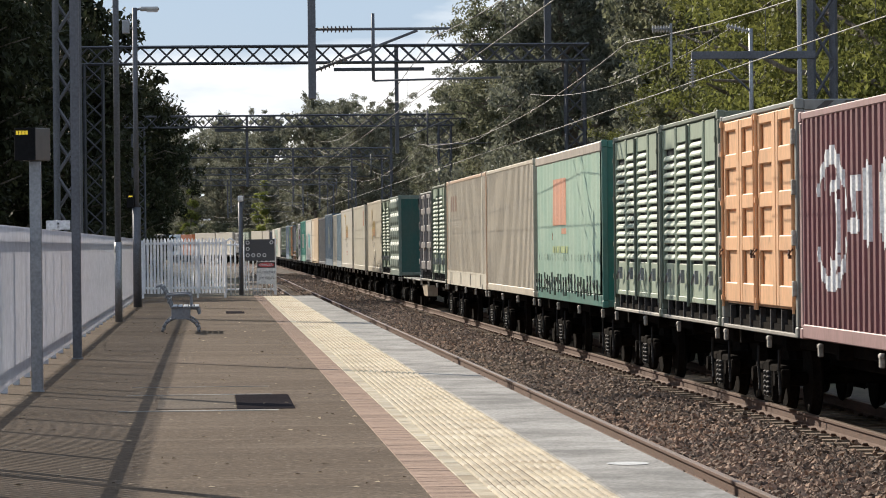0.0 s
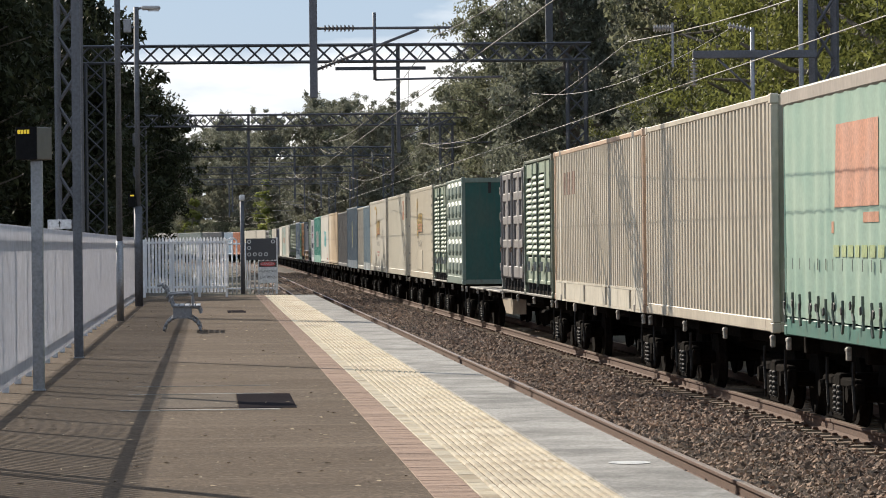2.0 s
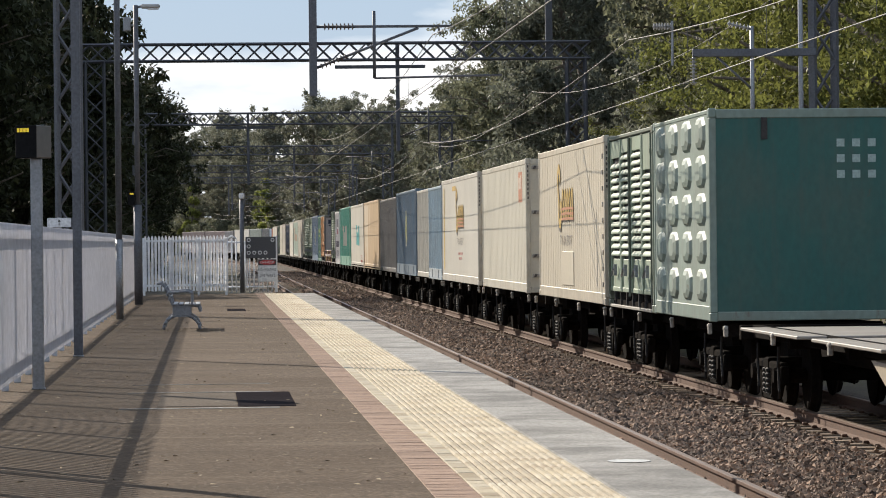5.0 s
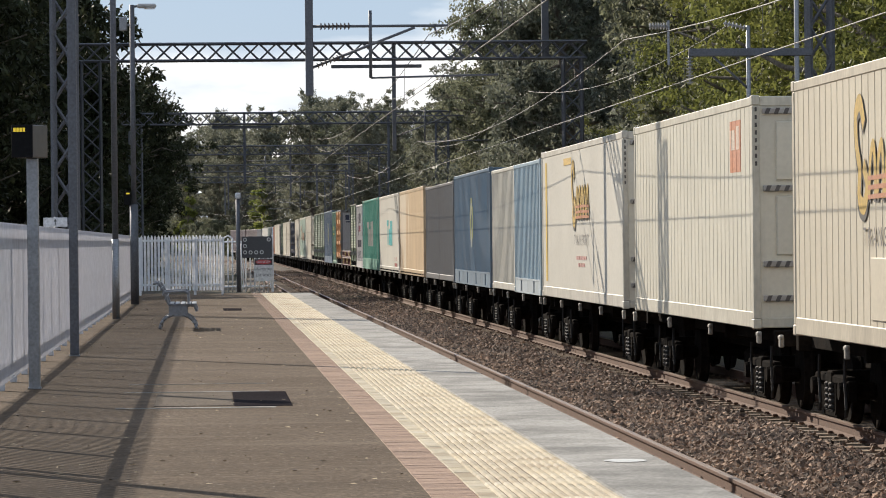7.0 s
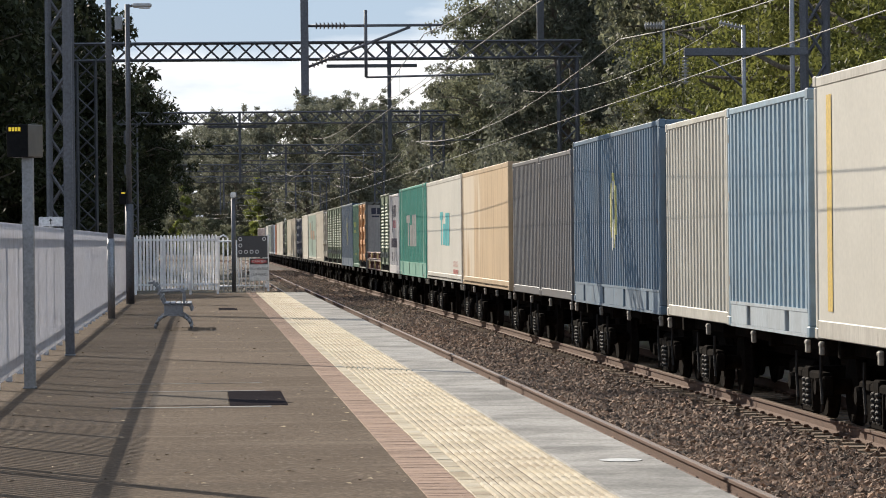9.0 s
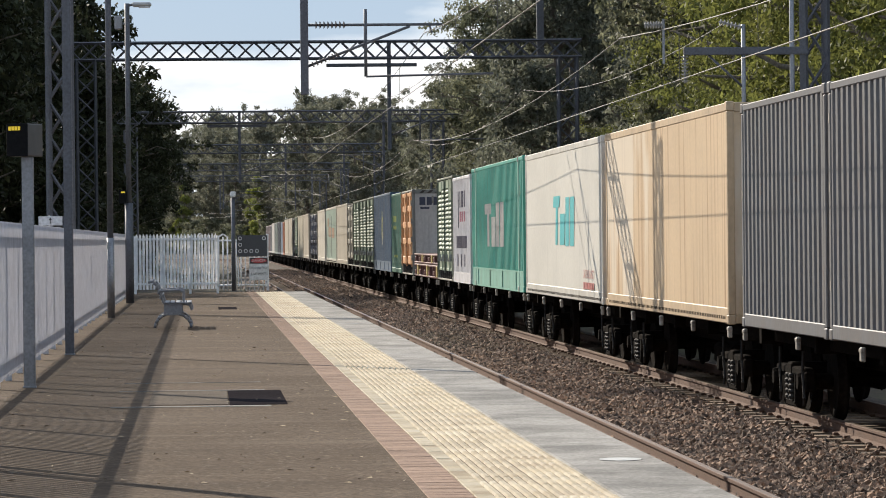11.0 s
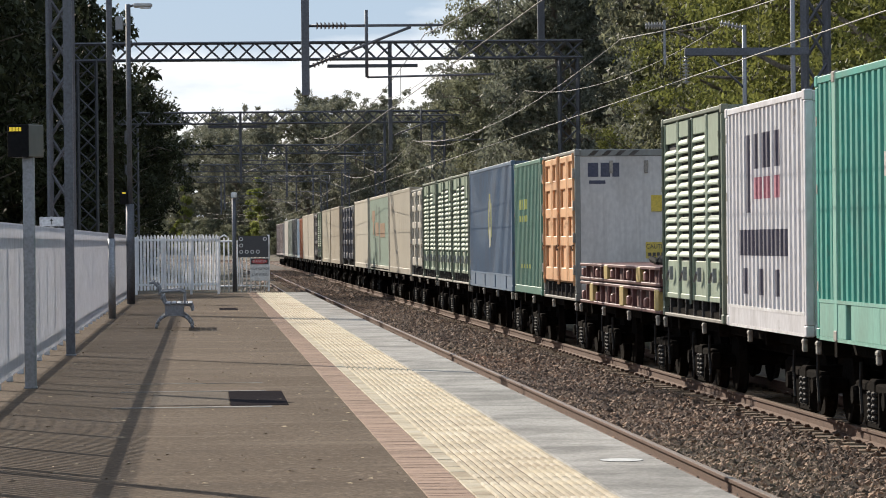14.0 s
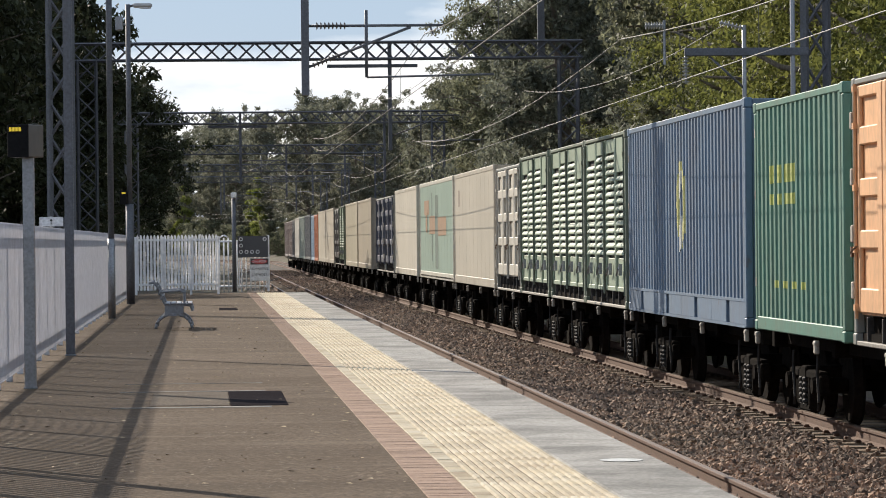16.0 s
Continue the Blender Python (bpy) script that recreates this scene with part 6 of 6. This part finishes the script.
def build_end_rail():
    """The railing and signs that close the platform's end."""
    f = thing("end_railing", "white tubular railing at the platform end", "railing", at=pose(0, 95.6, 0))
    for z in (0.14, 1.27):
        bm = bmesh.new()
        tube(bm, (0.36, 0, z), (1.64, 0, z), 0.022, n=8)
        part("rail", bm, LITWHITE, f)
    for i in range(12):
        x = 0.40 + i * 0.112
        bm = bmesh.new()
        tube(bm, (x, 0, 0.0), (x, 0, 1.36 if i < 3 else 1.27), 0.02, n=8)
        part("upright", bm, LITWHITE, f)
    bm = bmesh.new()
    tube(bm, (0.40, 0, 1.36), (0.51, 0, 1.43), 0.02, n=8)
    tube(bm, (0.51, 0, 1.43), (0.624, 0, 1.36), 0.02, n=8)
    part("hoop", bm, LITWHITE, f)
    bm = bmesh.new()
    bbox(bm, 1.60, 1.66, -0.03, 0.03, 0, 1.42, 0.005)
    part("end_post", bm, LITWHITE, f)
    s = thing("information_board", "dark grey notice board with pale round symbols", "sign", "platform end signs", at=pose(1.24, 95.45, 0))
    bm = bmesh.new()
    bbox(bm, -0.38, 0.38, -0.012, 0.012, 0.86, 1.40, 0.004)
    part("board", bm, surface("board_grey", (0.07, 0.07, 0.075), rough=0.6, vary=0.15, bump=0), s)
    bm = bmesh.new()
    bbox(bm, -0.36, -0.33, 0.012, 0.04, 0.1, 1.38, 0.004)
    bbox(bm, 0.32, 0.35, 0.012, 0.04, 0.1, 1.38, 0.004)
    part("bracket", bm, LITWHITE, s)
    white = flat_paint((0.7, 0.7, 0.7))
    for x, z in ((-0.3, 1.32), (-0.3, 1.16), (-0.3, 1.0), (-0.16, 1.0), (-0.02, 1.0), (0.12, 1.0), (0.3, 1.32)):
        bm = bmesh.new()
        for k in range(12):
            a, b = 2 * math.pi * k / 12, 2 * math.pi * (k + 1) / 12
            v = [bm.verts.new((x + r * math.cos(q), -0.017, z + r * math.sin(q))) for q, r in ((a, 0.05), (b, 0.05), (b, 0.03), (a, 0.03))]
            bm.faces.new(v)
        part("symbol", bm, white, s)
    s = thing("danger_sign", "white and red danger sign on the end railing", "sign", "platform end signs", at=pose(1.40, 95.40, 0))
    bm = bmesh.new()
    bbox(bm, -0.24, 0.24, -0.008, 0.008, 0.27, 0.84, 0.004)
    pl = part("plate", bm, flat_paint((0.76, 0.75, 0.73)), s)
    bm = bmesh.new()
    box(bm, -0.225, 0.225, -0.014, -0.011, 0.68, 0.83)
    part("black_panel", bm, flat_paint((0.05, 0.03, 0.03)), pl)
    bm = bmesh.new()
    v = [bm.verts.new((0.2 * math.cos(2 * math.pi * k / 24), -0.018, 0.755 + 0.058 * math.sin(2 * math.pi * k / 24))) for k in range(24)]
    bm.faces.new(v)
    part("red_oval", bm, flat_paint((0.55, 0.05, 0.05)), pl)
    lettering("DANGER", 0.085, white, Matrix.Translation((0, -0.022, 0.755)) @ END_FACING, pl)
    dark = flat_paint((0.05, 0.05, 0.05))
    lettering("HIGH VOLTAGE", 0.085, dark, Matrix.Translation((0, -0.014, 0.57)) @ END_FACING, pl, 0.75)
    lettering("LIVE WIRES", 0.095, dark, Matrix.Translation((0, -0.014, 0.42)) @ END_FACING, pl, 0.8)


# ---------------------------------------------------------------- overhead line
def lattice(bm, a, b, w, d, step, r=0.03, flat=False):
    """A lattice post or beam from a to b: four chords and zigzag lacing; w and d are its sides."""
    a, b = Vector(a), Vector(b)
    axis = (b - a).normalized()
    u = Vector((0, 1, 0)) if abs(axis.y) < 0.5 else Vector((1, 0, 0))
    v = axis.cross(u).normalized()
    length = (b - a).length
    n = max(2, round(length / step))
    corners = [u * (sx * d / 2) + v * (sy * w / 2) for sx, sy in ((-1, -1), (1, -1), (1, 1), (-1, 1))]
    for c in corners:
        bar(bm, a + c, b + c, r * 2)
    for i in range(n):
        p, q = a + axis * (length * i / n), a + axis * (length * (i + 1) / n)
        for k in range(4):
            c0, c1 = corners[k], corners[(k + 1) % 4]
            if i % 2:
                c0, c1 = c1, c0
            bar(bm, p + c0, q + c1, r * 1.15)
            if flat and k in (1, 3):
                bar(bm, p + c1, q + c0, r * 1.15)


def insulator(bm, a, b, r=0.05, n=7):
    a, b = Vector(a), Vector(b)
    tube(bm, a, b, r * 0.35, n=8)
    for i in range(n):
        p = a.lerp(b, (i + 0.5) / n)
        e = (b - a).normalized() * 0.012
        tube(bm, p - e, p + e, r, r * 0.7, n=10)


def registration(parent, x0, dirn, y, z, reach, lower):
    """The arms that hold the wires, from a drop post at x0."""
    bm = bmesh.new()
    insulator(bm, (x0 + dirn * 0.18, y, z), (x0 + dirn * 0.75, y, z), 0.07, 8)
    brown = bpy.data.materials.get("brown_insulator") or surface("brown_insulator", (0.10, 0.075, 0.065), rough=0.3, vary=0.2, bump=0)
    part("insulator", bm, brown, parent)
    bm = bmesh.new()
    insulator(bm, (x0 + dirn * 0.12, y, z - 0.72), (x0 + dirn * 0.62, y, z - 0.52), 0.06, 7)
    part("insulator", bm, brown, parent)
    bm = bmesh.new()
    tube(bm, (x0, y, z), (x0 + dirn * reach, y, z), 0.025, n=8)
    tube(bm, (x0, y, z - 0.76), (x0 + dirn * reach * 0.76, y, z - 0.03), 0.025, n=8)
    tube(bm, (x0 + dirn * 1.1, y, z + 0.28), (x0 + dirn * 1.1, y, lower), 0.03, n=8)
    tube(bm, (x0 + dirn * 1.1, y, lower), (x0 + dirn * (reach + 0.9), y, lower + 0.04), 0.02, n=8)
    tube(bm, (x0 + dirn * (reach - 0.25), y, z), (x0 + dirn * (reach - 0.2), y, z - 0.16), 0.02, n=6)
    part("register_arm", bm, MASTGREY, parent)


def build_gantry(y, x0, x1, z, masts=True, height=None, drops=(), wide=0.6):
    p, a = along(y, 0, 0)
    g = thing("overhead_gantry", "grey lattice steel gantry that carries the overhead wires", "gantry", "overhead line gantries", at=Matrix.Translation((p.x, p.y, 0)) @ Matrix.Rotation(a, 4, "Z"))
    bm = bmesh.new()
    lattice(bm, (x0, 0, z - 0.3), (x1, 0, z - 0.3), 0.6, 0.5, 0.62, 0.032, True)
    part("beam", bm, MASTGREY, g)
    for x in (x0 + 0.8, x1 - 0.5):
        bm = bmesh.new()
        lattice(bm, (x, 0, -1.2), (x, 0, z - 0.6 if height is None else height), wide, wide * 0.8, 0.62, 0.038)
        part("mast", bm, MASTGREY, g)
        bm = bmesh.new()
        bbox(bm, x - 0.5, x + 0.5, -0.4, 0.4, -1.3, -0.5, 0.03)
        part("footing", bm, CONCRETE, g)
    for x, low, dirn in drops:
        bm = bmesh.new()
        bbox(bm, x - 0.07, x + 0.07, -0.07, 0.07, low, z, 0.01)
        part("drop_post", bm, MASTGREY, g)
        registration(g, x, dirn, 0, low + 1.25, 2.5, low + 0.32)
    return g


def wire(name, x, z, sag, spans, label, r=0.008, droppers=None):
    bm = bmesh.new()
    pts = []
    for a, b in zip(spans, spans[1:]):
        for i in range(12):
            u = i / 12
            pts.append(along(a + (b - a) * u, x, z - 4 * sag * u * (1 - u))[0])
    path_tube(bm, pts, r, 5)
    if droppers is not None:
        for a, b in zip(spans, spans[1:]):
            for i in range(1, 8):
                u = i / 8
                top = along(a + (b - a) * u, x, z - 4 * sag * u * (1 - u))[0]
                tube(bm, top, (top.x, top.y, droppers), 0.005, n=4, caps=False)
    return solid(name, bm, WIRE, label, "wire", "overhead wires", kind="structure")


def build_overhead():
    build_gantry(68, -3.32, 11.6, 8.6, height=12.5, drops=[(1.86, 3.86, 1)], wide=0.4)
    g = build_gantry(136, -4.9, 13.7, 8.39, drops=[(6.75, 4.5, 1)], wide=0.66)
    bm = bmesh.new()
    bbox(bm, 4.5, 7.75, -0.1, 0.1, 7.48, 7.6, 0.01)
    part("cross_arm", bm, MASTGREY, g)
    bm = bmesh.new()
    bbox(bm, 12.1, 12.35, -0.12, 0.12, 7.8, 11.5, 0.01)
    part("top_post", bm, MASTGREY, g)
    g = build_gantry(204, -4.6, 13.2, 8.24, drops=[(2.04, 4.4, 1), (9.8, 4.6, -1)], wide=0.66)
    bm = bmesh.new()
    bbox(bm, 0.3, 3.5, -0.1, 0.1, 7.4, 7.55, 0.01)
    part("cross_arm", bm, MASTGREY, g)
    build_gantry(272, -10.5, 13.2, 8.2, drops=[(6.0, 4.5, -1), (10.2, 4.5, -1)], wide=0.66)
    build_gantry(338, -12.0, 13.2, 8.2, drops=[(1.9, 4.2, 1), (9.8, 4.5, -1)], wide=0.66)
    build_gantry(398, -13.0, 13.2, 8.2, drops=[(1.9, 4.2, 1), (9.8, 4.5, -1)], wide=0.66)
    # bracket for the far track's wires
    m = thing("line_bracket", "grey steel bracket with insulators for the far track's wires", "bracket", at=pose(0, 67.6, 0))
    bm = bmesh.new()
    bbox(bm, 8.66, 10.9, -0.06, 0.06, 4.5, 4.64, 0.01)
    tube(bm, (9.1, 0, 4.5), (9.75, 0, 3.9), 0.022, n=8)
    part("arm", bm, MASTGREY, m)
    bm = bmesh.new()
    tube(bm, (9.74, 0, 2.4), (9.74, 0, 5.05), 0.04, n=8)
    tube(bm, (10.62, 0, -1.1), (10.62, 0, 9), 0.045, n=8)
    tube(bm, (8.3, 0, 4.35), (8.3, 0, 5.15), 0.025, n=6)
    part("pipe", bm, GALV, m)
    bm = bmesh.new()
    insulator(bm, (8.68, 0, 4.5), (8.68, 0, 4.0), 0.07, 8)
    insulator(bm, (7.95, 0, 5.05), (8.3, 0, 5.05), 0.07, 7)
    insulator(bm, (9.3, 0, 5.1), (9.7, 0, 5.0), 0.06, 6)
    part("insulator", bm, surface("grey_insulator", (0.3, 0.3, 0.3), rough=0.35, vary=0.2, bump=0), m)
    spans = [0, 68, 136, 204, 272, 338, 398, 450]
    wire("contact_wire", NEAR + 0.15, 4.05, 0.0, spans, "copper contact wire over the near track")
    wire("messenger_wire", NEAR + 0.15, 4.95, 0.55, spans, "sagging messenger wire over the near track", 0.008, 4.05)
    wire("contact_wire", FAR, 3.72, 0.0, spans, "copper contact wire over the far track")
    wire("messenger_wire", FAR, 4.83, 0.6, spans, "sagging messenger wire over the far track", 0.009, 3.72)
    wire("feeder_wire", 11.6, 6.6, 0.9, spans, "feeder wire carried along the masts", 0.009)
    wire("feeder_wire", 5.9, 6.4, 0.9, [68, 136, 204, 272, 338], "feeder wire carried along the gantries", 0.008)


build_ground()
build_track_bed()
track_a = build_track(NEAR, "railway track with rusty rails beside the platform")
track_b = build_track(FAR, "railway track with rusty rails under the train")
build_fence("picket_fence", (-1.67, 14), (-1.67, 87), 1.42, 0.14, "white steel picket fence along the platform")
build_fence("picket_fence", (-1.62, 91.0), (0.35, 91.0), 1.44, 0.082, "white steel picket fence across the platform end", 0.029, 0.012, 0.6, LITWHITE)
build_poles()
build_bench()
build_end_rail()
build_overhead()
build_trees()
for q0, q1 in WAGONS:
    build_wagon(q0, q1)
for spec in TRAIN:
    build_box(spec)
build_flat_rack()
build_platform()
build_sleepers(track_a, NEAR)
build_sleepers(track_b, FAR)
motions()
